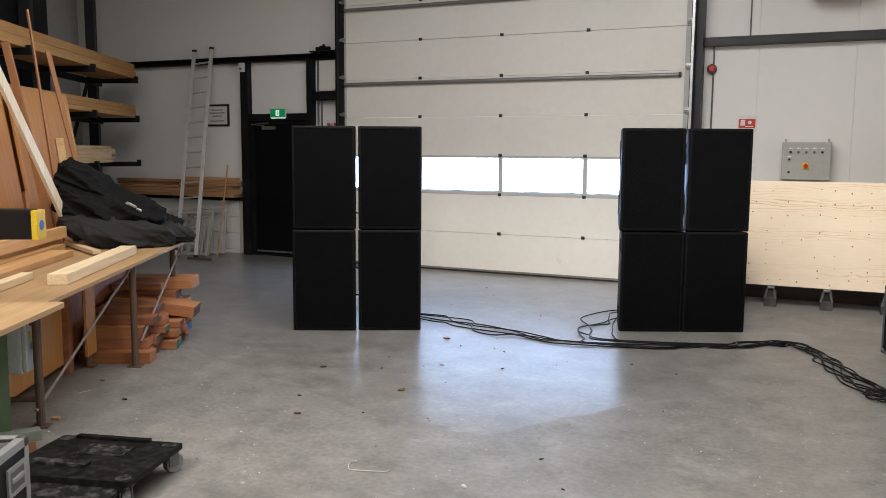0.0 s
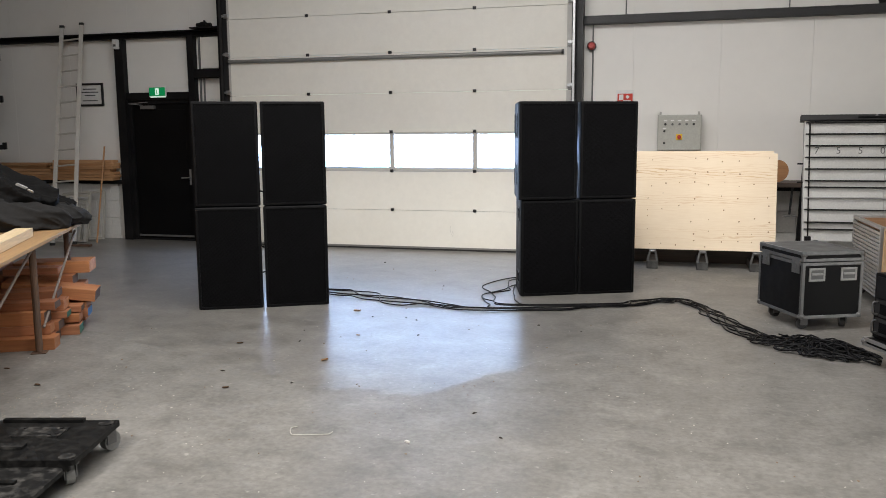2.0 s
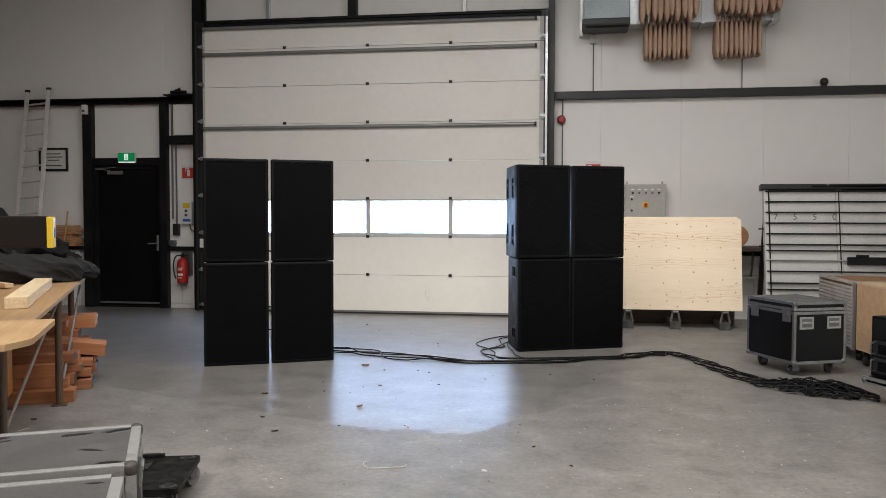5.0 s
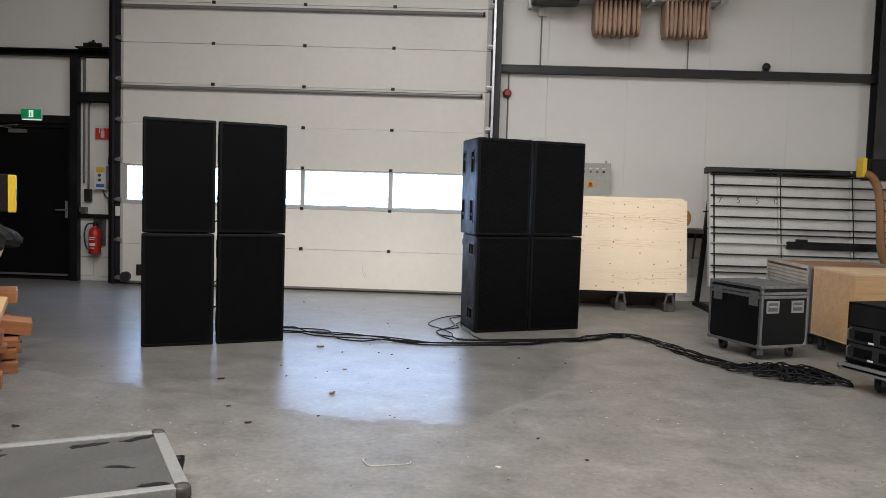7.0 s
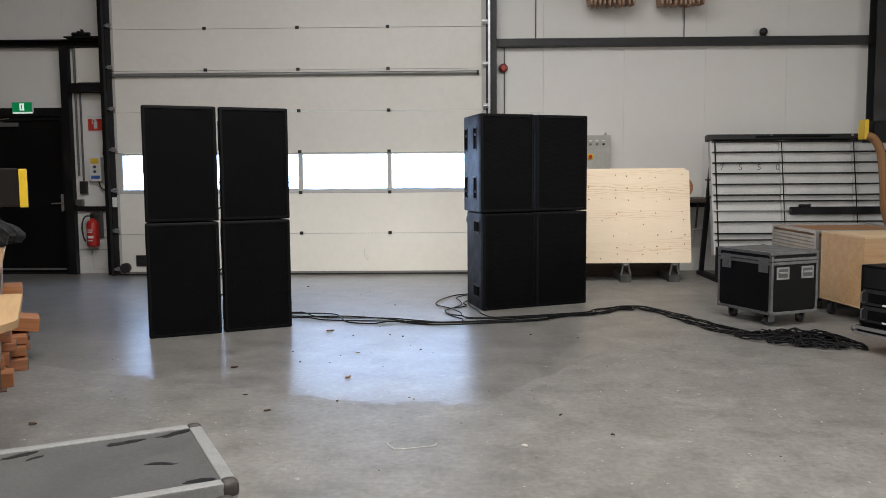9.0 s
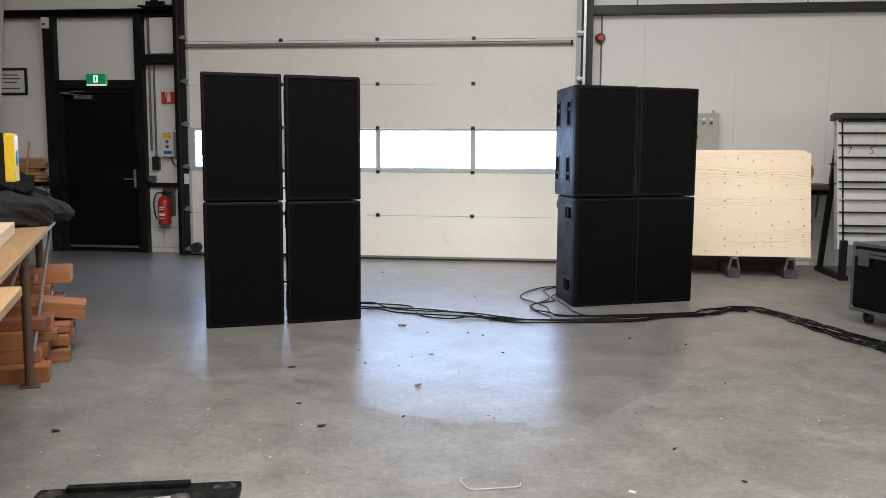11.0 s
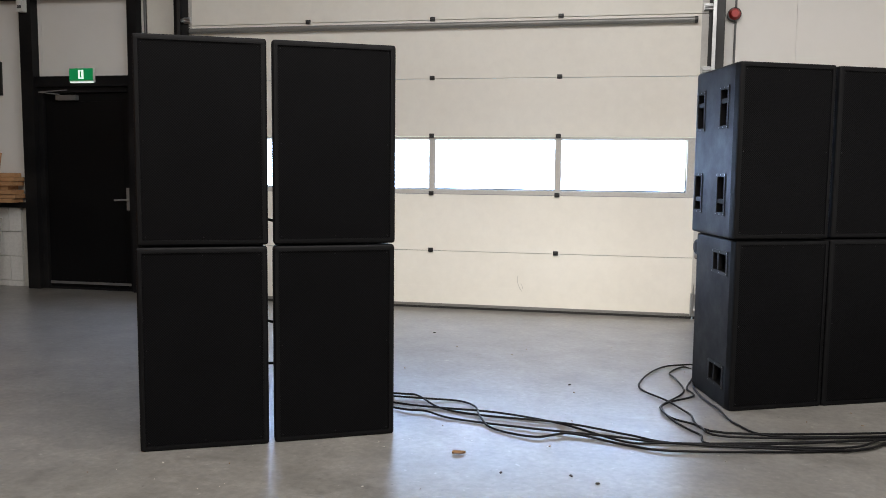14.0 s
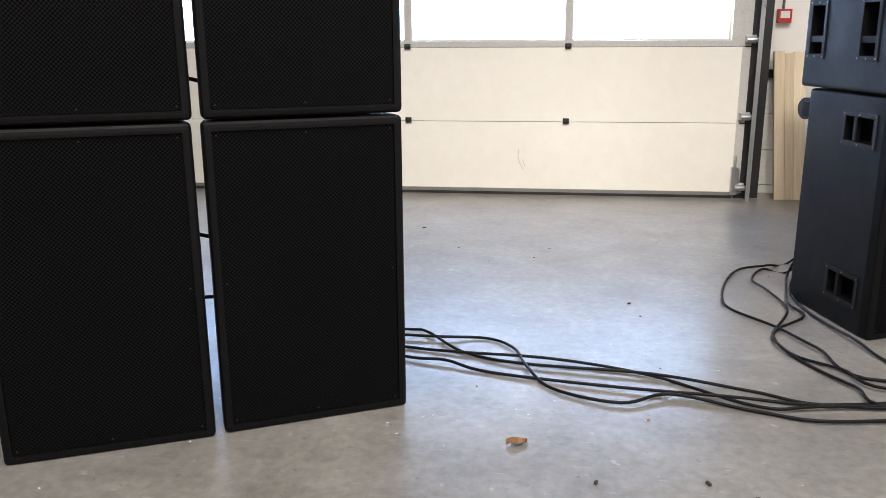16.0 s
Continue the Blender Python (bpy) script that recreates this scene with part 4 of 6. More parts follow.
# ---- speakers ----
def speaker_meshes(kind):
    """Cabinet mesh with side pockets, front width 0.547, height 0.889, narrower at the back; the low kind is less deep."""
    w, h, rim = 0.2735, 0.889, 0.024
    d, taper = (0.6, 0.104) if kind == "top" else (0.535, 0.09)
    bm = B()
    out = [(-w, 0), (w, 0), (w, 0.05), (w - taper, d), (-w + taper, d), (-w, 0.05)]
    lo = [bm.verts.new((x, y, 0)) for x, y in out]
    hi = [bm.verts.new((x, y, h)) for x, y in out]
    bm.faces.new(lo[::-1])
    bm.faces.new(hi)
    for j in range(6):
        bm.faces.new((lo[j], lo[(j + 1) % 6], hi[(j + 1) % 6], hi[j]))
    bm.normal_update()
    bmesh.ops.bevel(bm, geom=[e for e in bm.edges if not (abs(e.verts[0].co.y - 0.05) < 1e-5 and abs(e.verts[1].co.y - 0.05) < 1e-5)],
                    offset=0.016, segments=3, affect="EDGES", profile=0.6)
    me = bpy.data.meshes.new("cabinet")
    bm.to_mesh(me)
    bm.free()
    body = new("cabinet_blank", me)
    # recess for the grille and the handle pockets
    cb = span(B(), -w + rim, w - rim, -0.1, 0.014, rim, h - rim)
    ang = math.atan2(taper, d - 0.05)
    if kind == "top":
        pk = [(a, a + 0.09, z, z + 0.186) for a in (0.135, 0.475) for z in (0.129, 0.58)]
    else:
        pk = [(0.1, 0.275, z, z + 0.092) for z in (0.112, 0.713)]
    sides = []
    for s in (-1, 1):
        m = Matrix.Translation((s * w, 0.05, 0)) @ pose(0, 0, 0, 0, 0, s * math.degrees(ang))
        sides.append((s, m))
        for a, b, z0, z1 in pk:
            span(cb, -0.06, 0.06, a - 0.05, b - 0.05, z0, z1, 0, m)
    mc = bpy.data.meshes.new("cutter")
    cb.to_mesh(mc)
    cb.free()
    cut = new("cutter_blank", mc)
    mod = body.modifiers.new("cut", "BOOLEAN")
    mod.object, mod.operation, mod.solver = cut, "DIFFERENCE", "EXACT"
    bpy.context.view_layer.update()
    dg = bpy.context.evaluated_depsgraph_get()
    res = bpy.data.meshes.new_from_object(body.evaluated_get(dg))
    bpy.data.objects.remove(body)
    bpy.data.objects.remove(cut)
    res.name = "cabinet"
    res.materials.clear()
    res.materials.append(M["speaker"])
    return res, pk, sides, (w, h, d, rim)


def speaker(kind, label):
    me, pk, sides, (w, h, d, rim) = speaker_meshes(kind)
    t = thing("loudspeaker", label, "loudspeaker", pose(0, 0, 0), "speaker stacks")
    body = new("cabinet", me)
    body.parent = t
    g = part("grille", span(B(), -w + rim + 0.001, w - rim - 0.001, 0.006, 0.01, rim + 0.001, h - rim - 0.001), M["grille"], t, "black perforated steel grille")
    for x in (-w + rim + 0.012, 0, w - rim - 0.012):
        for z in (rim + 0.012, h / 2 + 0.15 * (x == 0) * 9, h - rim - 0.012):
            if 0 < z < h:
                part("screw", add_rod(B(), (x, 0.006, z), (x, 0.005, z), 0.0024, 8), M["black_plastic"], g)
    for s, m in sides:
        for a, b, z0, z1 in pk:
            bm = B()
            e = 0.018
            y0, y1 = a - 0.05, b - 0.05
            for q in ((y0 - e, y1 + e, z1, z1 + e), (y0 - e, y1 + e, z0 - e, z0), (y0 - e, y0, z0, z1), (y1, y1 + e, z0, z1)):
                span(bm, -0.002, 0.004, *q, 0.001, m) if s > 0 else span(bm, -0.004, 0.002, *q, 0.001, m)
            hd = part("handle", bm, M["speaker_plastic" if kind == "top" else "steel_black"], t, "black recessed plastic handle")
            bm = B()
            if kind == "top":
                zc = z0 + 0.058 if z0 < 0.4 else z1 - 0.058
                span(bm, -0.02 * (s > 0), 0.02 * (s < 0), y0, y1, zc - 0.012, zc + 0.012, 0.003, m)
            else:
                yc = y1 - 0.058
                span(bm, -0.02 * (s > 0), 0.02 * (s < 0), yc - 0.01, yc + 0.01, z0, z1, 0.003, m)
            part("grip_bar", bm, M["speaker_plastic"], hd)
            for yy, zz in ((y0 - e / 2, z0 - e / 2), (y0 - e / 2, z1 + e / 2), (y1 + e / 2, z0 - e / 2), (y1 + e / 2, z1 + e / 2), ((y0 + y1) / 2, z1 + e / 2), ((y0 + y1) / 2, z0 - e / 2)):
                part("handle_screw", add_rod(B(), m @ Vector((0.0035 * s, yy, zz)), m @ Vector((0.0055 * s, yy, zz)), 0.0035, 8), M["galv_dark"], hd)
    if kind == "low":
        for x in (-0.12, 0.12):
            for z in (0.8,):
                bm = B()
                span(bm, x - 0.05, x + 0.05, d, d + 0.006, z - 0.045, z + 0.045, 0.002)
                span(bm, x - 0.03, x - 0.024, d + 0.006, d + 0.075, z - 0.03, z + 0.03, 0.002)
                span(bm, x + 0.024, x + 0.03, d + 0.006, d + 0.075, z - 0.03, z + 0.03, 0.002)
                c = part("caster", bm, M["steel_black"], t, "black swivel caster on the back panel")
                part("wheel", add_rod(B(), (x - 0.018, d + 0.07, z), (x + 0.018, d + 0.07, z), 0.045, 20), M["rubber"], c)
    return t


def place(x, y, a, w, z, shift=(0, 0)):
    d = radians(a)
    return pose(x + math.cos(d) * w / 2 + shift[0], y + math.sin(d) * w / 2 + shift[1], z, 0, 0, a)


low = speaker("low", "black textured loudspeaker cabinet with perforated grille, standing on the floor")
top = speaker("top", "black textured loudspeaker cabinet with perforated grille, stacked on another cabinet")
spots = [(-4.05, 5.973, 25.0), (-3.535, 6.222, 27.0), (-1.448, 7.197, 24.4), (-0.945, 7.42, 23.6)]
for i, (x, y, a) in enumerate(spots):
    m0, m1 = place(x, y, a, 0.547, 0), place(x, y, a - (0.3, 0.2, 0.5, -0.3)[i], 0.547, 0.8955, ((0, 0.01), (0.0, 0.006), (-0.018, -0.022), (0.002, 0.008))[i])
    if i == 0:
        low.matrix_basis, top.matrix_basis = m0, m1
    else:
        copy_thing(low, m0), copy_thing(top, m1)

# ---- east side of the hall ----
def plywood_rack():
    for i, (x0, x1, yb, yt, z1) in enumerate(((-1.05, 0.966, 9.085, 9.255, 1.262), (-1.1, 0.932, 9.113, 9.29, 1.287))):
        t = thing("plywood_sheet", "pale spruce plywood sheet leaning on low brackets" if not i else "second plywood sheet behind the front sheet", "plywood", pose(0, 0, 0), "plywood sheets")
        lean = math.atan2(yt - yb, z1 - 0.22)
        m = Matrix.Translation(((x0 + x1) / 2, yb, 0.223)) @ pose(0, 0, 0, -math.degrees(lean))
        w, h = (x1 - x0) / 2, (z1 - 0.22) / math.cos(lean)
        part("sheet", span(B(), -w, w, 0, 0.018, 0, h, 0.0015), M["ply_pale"], t, at=m)
        if i == 0:
            rnd = random.Random(4)
            bm = B()
            for gx in range(13):
                for gz in range(8):
                    if rnd.random() < 0.72:
                        x, z = -w + 0.08 + gx * (2 * w - 0.16) / 12 + rnd.uniform(-0.02, 0.02), 0.07 + gz * (h - 0.14) / 7 + rnd.uniform(-0.035, 0.035)
                        add_rod(bm, (x, 0.0, z), (x, -0.0008, z), rnd.uniform(0.0045, 0.009), 7)
            tagged(part("knot_marks", bm, M["knot"], t, "small dark knots", at=m), kind="stuff")
    for x in (-0.83, -0.3, 0.23, 0.78):
        t = thing("sheet_bracket", "grey steel A-shaped bracket on a timber bearer", "bracket", pose(x, 9.16, 0), "sheet brackets")
        part("bearer", span(B(), -0.05, 0.05, -0.02, 0.5, 0, 0.09, 0.006), M["old_wood"], t, "dark old timber bearer")
        part("shoe", span(B(), -0.06, 0.06, -0.07, 0.02, 0.0, 0.085, 0.006), M["bracket_dark"], t)
        bm = B()
        add_beam(bm, (-0.055, -0.055, 0.08), (-0.026, -0.055, 0.205), 0.018, 0.022, 0.003)
        add_beam(bm, (0.055, -0.055, 0.08), (0.026, -0.055, 0.205), 0.018, 0.022, 0.003)
        add_rod(bm, (-0.028, -0.085, 0.2), (0.028, -0.085, 0.2), 0.013, 10)
        span(bm, -0.034, 0.034, -0.075, 0.06, 0.198, 0.221, 0.006)
        part("a_frame", bm, M["galv_dark"], t, "worn grey steel A-frame")
    t = thing("timber_bearer", "dark timber bearer on the floor under the sheets", "bearer", pose(0, 0, 0))
    part("beam", span(B(), -0.8, 0.98, 9.62, 9.74, 0.0, 0.2, 0.008), M["old_wood"], t)


plywood_rack()
for i, (x, w, h) in enumerate(((-1.105, 0.067, 1.0), (-1.04, 0.058, 0.985), (-0.972, 0.074, 0.995))):
    t = thing("upright_board", "pale pine board standing against the wall", "board", pose(x, 9.93 + 0.004 * i, 0, -9.5, -2.6, 0), "upright boards")
    part("board", span(B(), -w / 2 + 0.045, w / 2 + 0.045, 0, 0.035, 0, h, 0.003), M["white_plank"], t)
t = thing("wall_bench", "dark narrow bench against the wall with a clamp", "bench", pose(0, 0, 0))
part("bench_top", span(B(), 0.3, 1.35, 9.55, 10.1, 0.885, 0.935, 0.006), M["bench_dark"], t)
for x in (0.36, 0.86):
    for y in (9.75, 10.05):
        part("leg", span(B(), x - 0.03, x + 0.03, y - 0.03, y + 0.03, 0, 0.885, 0.004), M["steel_dark"], t)
cl = part("clamp", add_rod(B(), (1.16, 9.62, 0.58), (1.18, 9.62, 0.89), 0.012, 10), M["steel_dark"], t)
part("clamp_handle", add_rod(B(), (1.1, 9.62, 0.56), (1.24, 9.62, 0.56), 0.009, 8), M["galv_dark"], cl)
t = thing("wooden_disc", "round brown wooden disc standing on the bench", "disc", pose(1.02, 9.68, 0.935, 0, 0, 10))
part("disc", add_rod(B(), (0, 0, 0.124), (0, 0.03, 0.124), 0.124, 40), M["disc"], t)


def panel_saw():
    """Upright panel saw: a leaning frame with light slats and dark support ledges."""
    t = thing("panel_saw", "upright panel saw with light slats and dark ledges", "panel saw", pose(1.245, 9.145, 0.345, -10.5))
    L, H = 2.6, 1.29
    part("frame", span(B(), -0.012, 0.034, -0.002, 0.09, -0.04, H, 0.003), M["saw_frame"], t)
    for x in (0.8, 1.62, 2.45):
        part("frame", span(B(), x - 0.03, x + 0.03, -0.006, 0.09, -0.04, H, 0.003), M["saw_frame"], t)
    for x in (0.042, 0.8, 1.62):
        part("slot", span(B(), x - 0.006, x + 0.006, -0.009, 0.012, -0.03, H - 0.02), M["steel_black"], t)
    z, k = 0.0, 0
    hs = [0.132, 0.074, 0.134, 0.128, 0.110, 0.070, 0.124, 0.124, 0.124, 0.124, 0.122, 0.024]
    for h in hs:
        bm = B()
        m = Matrix.Translation((0, 0.03, z)) @ pose(0, 0, 0, 9)
        span(bm, 0.036, L, -0.004, 0.012, 0.008, h - 0.008, 0.002, m)
        s = part("slat", bm, M["slat"], t)
        bm = B()
        span(bm, 0.0, L, -0.036, 0.03, z + h - 0.01, z + h, 0.002)
        part("ledge", bm, M["steel_black"] if k not in (3,) else M["alu"], s)
        z += h
        k += 1
    bm = B()
    span(bm, -0.05, L + 0.05, -0.03, 0.08, H - 0.01, H + 0.055, 0.006)
    part("top_rail", bm, M["steel_dark"], t, "dark grey top guide rail")
    bm = B()
    add_rod(bm, (0.5, -0.035, H + 0.025), (1.35, -0.035, H + 0.03), 0.012, 8)
    part("guide_rod", bm, M["steel_black"], t)
    for x in (0.68, 1.6):
        part("bolt", add_rod(B(), (x, -0.03, H + 0.035), (x, -0.04, H + 0.035), 0.014, 10), M["alu"], t)
    bm = B()
    span(bm, 0.86, L, -0.05, 0.0, 0.415, 0.5, 0.008)
    part("stop_bar", bm, M["steel_black"], t, "black lower stop bar")
    part("stop_knob", span(B(), 0.95, 1.08, -0.07, -0.03, 0.5, 0.525, 0.006), M["steel_black"], t)
    for z in (0.83, 0.63):
        part("side_pin", add_rod(B(), (-0.07, 0.04, z), (0.0, 0.04, z), 0.008, 8), M["steel_black"], t)
    cu = bpy.data.curves.new("number", "FONT")
    cu.body, cu.size, cu.space_character, cu.extrude = "7550", 0.1, 4.25, 0.0002
    tx = new("number_marking", cu)
    tx.parent = t
    tx.matrix_basis = pose(0.09, 0.016, 0.935, 99)
    cu.materials.append(M["pencil"])
    tagged(tx, "handwritten dark number 7550")
    for x in (0.06, 2.5):
        leg = thing("saw_stand", "dark steel foot of the panel saw", "saw stand", pose(1.22 + x, 9.08, 0))
        bm = B()
        span(bm, -0.03, 0.03, 0.0, 0.06, 0, 0.4, 0.004)
        span(bm, -0.04, 0.04, -0.03, 0.75, 0, 0.05, 0.004)
        add_beam(bm, (0, 0.7, 0.03), (0, 0.36, 1.4), 0.05, 0.05)
        part("stand", bm, M["steel_black"], leg)


panel_saw()


def caster(parent, x, y, r=0.05, top=0.125, swivel=0.0, mat="rubber"):
    m = pose(x, y, 0, 0, 0, swivel)
    bm = B()
    span(bm, -0.035, 0.035, -0.03, 0.03, top - 0.012, top, 0.002)
    span(bm, -0.028, -0.022, -0.02, 0.035, r * 0.8, top - 0.01, 0.002)
    span(bm, 0.022, 0.028, -0.02, 0.035, r * 0.8, top - 0.01, 0.002)
    c = part("caster", bm, M["galv_dark"], parent, at=m)
    bm = B()
    add_rod(bm, (-0.018, 0.02, r), (0.018, 0.02, r), r, 20)
    part("wheel", bm, M[mat], c)
    return c


def flight_case(label, at, sx, sy, z0, z1, lid, skin, wheels=True, worn=False, grips=None):
    """A road case with aluminium edges, ball corners, latches and recessed handles; origin at one floor corner."""
    t = thing("flight_case", label, "flight case", at, "flight cases")
    e, al = 0.03 if worn else 0.024, M["alu_worn"] if worn else M["alu_case"]
    body = part("body", span(B(), 0.004, sx - 0.004, 0.004, sy - 0.004, z0 + 0.004, lid - 0.003), M[skin], t)
    ld = part("case_lid", span(B(), 0.004, sx - 0.004, 0.004, sy - 0.004, lid + 0.003, z1 - 0.004), M[skin], t)
    part("dust_plate", span(B(), e, sx - e, e, sy - e, z1 - 0.008, z1 - 0.003, 0.001), M["case_dust"], ld, "dusty grey lid top") if not worn else None
    if worn:
        part("lid_plate", span(B(), e - 0.004, sx - e + 0.004, e - 0.004, sy - e + 0.004, z1 - 0.008, z1 - 0.003, 0.001), M["case_worn"], ld, "scuffed grey lid plate")
        CS = random.Random(int(sx * 1000))
        for k in range(7):
            px, py, r = CS.uniform(0.05, sx - 0.05), CS.uniform(0.05, sy - 0.05), CS.uniform(0.012, 0.035)
            if k < 4:
                px, py = (0.05, sx - 0.06)[k % 2], (0.07, sy - 0.08)[k // 2]
            bm = B()
            out = [(r * (1.6 + CS.uniform(-0.5, 0.5)) * math.cos(a * 0.524), r * (0.45 + CS.uniform(-0.2, 0.2)) * math.sin(a * 0.524)) for a in range(12)]
            rz = CS.uniform(60, 120)
            m2 = pose(px, py, z1 - 0.003, 0, 0, rz)
            vs = [bm.verts.new(m2 @ Vector((x, y, 0.0008))) for x, y in out]
            bm.faces.new(vs)
            r2 = bmesh.ops.extrude_face_region(bm, geom=bm.faces[:])
            bmesh.ops.translate(bm, verts=[v for v in r2["geom"] if isinstance(v, bmesh.types.BMVert)], vec=(0, 0, -0.003))
            bmesh.ops.recalc_face_normals(bm, faces=bm.faces[:])
            part("chipped_patch", bm, M["steel_black"], ld, "dark patch where the laminate has chipped")
    for x in (0, sx - e):
        for y in (0, sy - e):
            part("edge", span(B(), x, x + e, y, y + e, z0, lid - 0.003, 0.003), al, body)
            part("edge", span(B(), x, x + e, y, y + e, lid + 0.003, z1, 0.003), al, ld)
    for z, pr in ((z0, body), (lid - 0.003 - e, body), (lid + 0.003, ld), (z1 - e, ld)):
        for y in (0, sy - e):
            part("edge", span(B(), e, sx - e, y - 0.0008, y + e + 0.0008, z, z + e, 0.003), al, pr)
        for x in (0, sx - e):
            part("edge", span(B(), x - 0.0008, x + e + 0.0008, e, sy - e, z, z + e, 0.003), al, pr)
    for x in (0.016, sx - 0.016):
        for y in (0.016, sy - 0.016):
            for z, pr in ((z0 + 0.016, body), (z1 - 0.016, ld)):
                bm = B()
                bmesh.ops.create_cube(bm, size=0.041 if worn else 0.042, matrix=Matrix.Translation((x, y, z)))
                bmesh.ops.bevel(bm, geom=bm.edges[:], offset=0.016, segments=3, affect="EDGES", profile=0.6)
                for f in bm.faces:
                    f.smooth = True
                part("ball_corner", bm, M["alu_case"] if not worn else M["corner_worn"], pr)
    if not worn:
        for fy in (sy * 0.14, sy * 0.82):
            bm = B()
            span(bm, -0.007, 0.002, fy - 0.05, fy + 0.05, lid - 0.09, lid + 0.03, 0.003)
            add_rod(bm, (-0.012, fy, lid - 0.03), (-0.004, fy, lid - 0.03), 0.022, 12)
            part("latch", bm, M["alu_case"], body, "butterfly latch")
    for cx, cz in grips or ((sx * 0.24, lid - 0.095), (sx * 0.76, lid - 0.095)):
        bm = B()
        for q in ((cx - 0.065, cx + 0.065, cz + 0.035, cz + 0.05), (cx - 0.065, cx + 0.065, cz - 0.05, cz - 0.035), (cx - 0.065, cx - 0.05, cz - 0.035, cz + 0.035), (cx + 0.05, cx + 0.065, cz - 0.035, cz + 0.035)):
            span(bm, q[0], q[1], -0.004, 0.006, q[2], q[3], 0.001)
        span(bm, cx - 0.045, cx + 0.045, -0.01, 0.004, cz - 0.004, cz + 0.012, 0.004)
        h = part("handle", bm, M["alu_worn"], body, "recessed steel handle")
        part("handle_well", span(B(), cx - 0.05, cx + 0.05, -0.0015, 0.004, cz - 0.035, cz + 0.035), M["galv_dark"], h)
    if wheels:
        for x in (0.09, sx - 0.09):
            for y in (0.09, sy - 0.09):
                caster(t, x, y, 0.04, z0 + 0.001, random.uniform(0, 360))
    return t


flight_case("black flight case with aluminium edges on four casters", pose(0.826, 6.345, 0, 0, 0, 23.5), 0.5, 0.62, 0.097, 0.605, 0.528, "case_black")


def slatted_case():
    t = thing("slatted_case", "grey case with slatted side and brown top board", "case", pose(1.535, 7.2, 0, 0, 0, 0.5))
    sx, sy, z0, z1 = 0.95, 1.0, 0.1, 0.72
    part("core", span(B(), 0.014, sx - 0.01, 0.014, sy - 0.01, z0 + 0.01, z1 - 0.06), M["alu_dark"], t)
    part("top_board", span(B(), 0.03, sx - 0.03, 0.03, sy - 0.03, z1 - 0.06, z1 - 0.02), M["ply_orange_top"], t, "brown top board")
    for x in (0, sx - 0.03):
        for y in (0, sy - 0.03):
            part("corner_post", span(B(), x, x + 0.03, y, y + 0.03, z0, z1, 0.004), M["alu"], t)
    for y in (0, sy - 0.03):
        part("edge", span(B(), 0.03, sx - 0.03, y, y + 0.03, z1 - 0.03, z1, 0.004), M["alu"], t)
    for x in (0, sx - 0.03):
        part("edge", span(B(), x, x + 0.03, 0.03, sy - 0.03, z1 - 0.03, z1, 0.004), M["alu"], t)
    n = 17
    for k in range(n):
        z = z0 + 0.02 + k * (z1 - z0 - 0.06) / n
        part("slat", span(B(), 0.002, 0.016, 0.03, sy - 0.03, z, z + 0.022, 0.003), M["alu"], t)
    for x, y in ((0.1, 0.1), (0.85, 0.1), (0.1, 0.9), (0.85, 0.9)):
        caster(t, x, y, 0.042, 0.101, random.uniform(0, 360))


slatted_case()


def wooden_box():
    t = thing("plywood_box", "large birch plywood box on casters", "box", pose(1.6, 6.44, 0, 0, 0, 6.5))
    z0, z1, sx, sy = 0.15, 0.722, 0.75, 0.63
    for q in ((0, sx, 0, 0.018, z0, z1 - 0.019), (0, sx, sy - 0.018, sy, z0, z1 - 0.019), (0.001, 0.019, 0.018, sy - 0.018, z0, z1 - 0.019), (sx - 0.019, sx - 0.001, 0.018, sy - 0.018, z0, z1 - 0.019)):
        part("side_panel", span(B(), *q, 0.0015), M["birch"], t)
    part("top_panel", span(B(), 0, sx, 0, sy, z1 - 0.018, z1, 0.002), M["birch_pale"], t)
    part("bottom_panel", span(B(), 0, sx, 0, sy, z0 - 0.019, z0 - 0.001, 0.002), M["birch"], t)
    for x, y in ((0.08, 0.08), (0.08, 0.55), (0.67, 0.08), (0.67, 0.55)):
        caster(t, x, y, 0.055, z0 - 0.018, random.uniform(0, 360))


wooden_box()


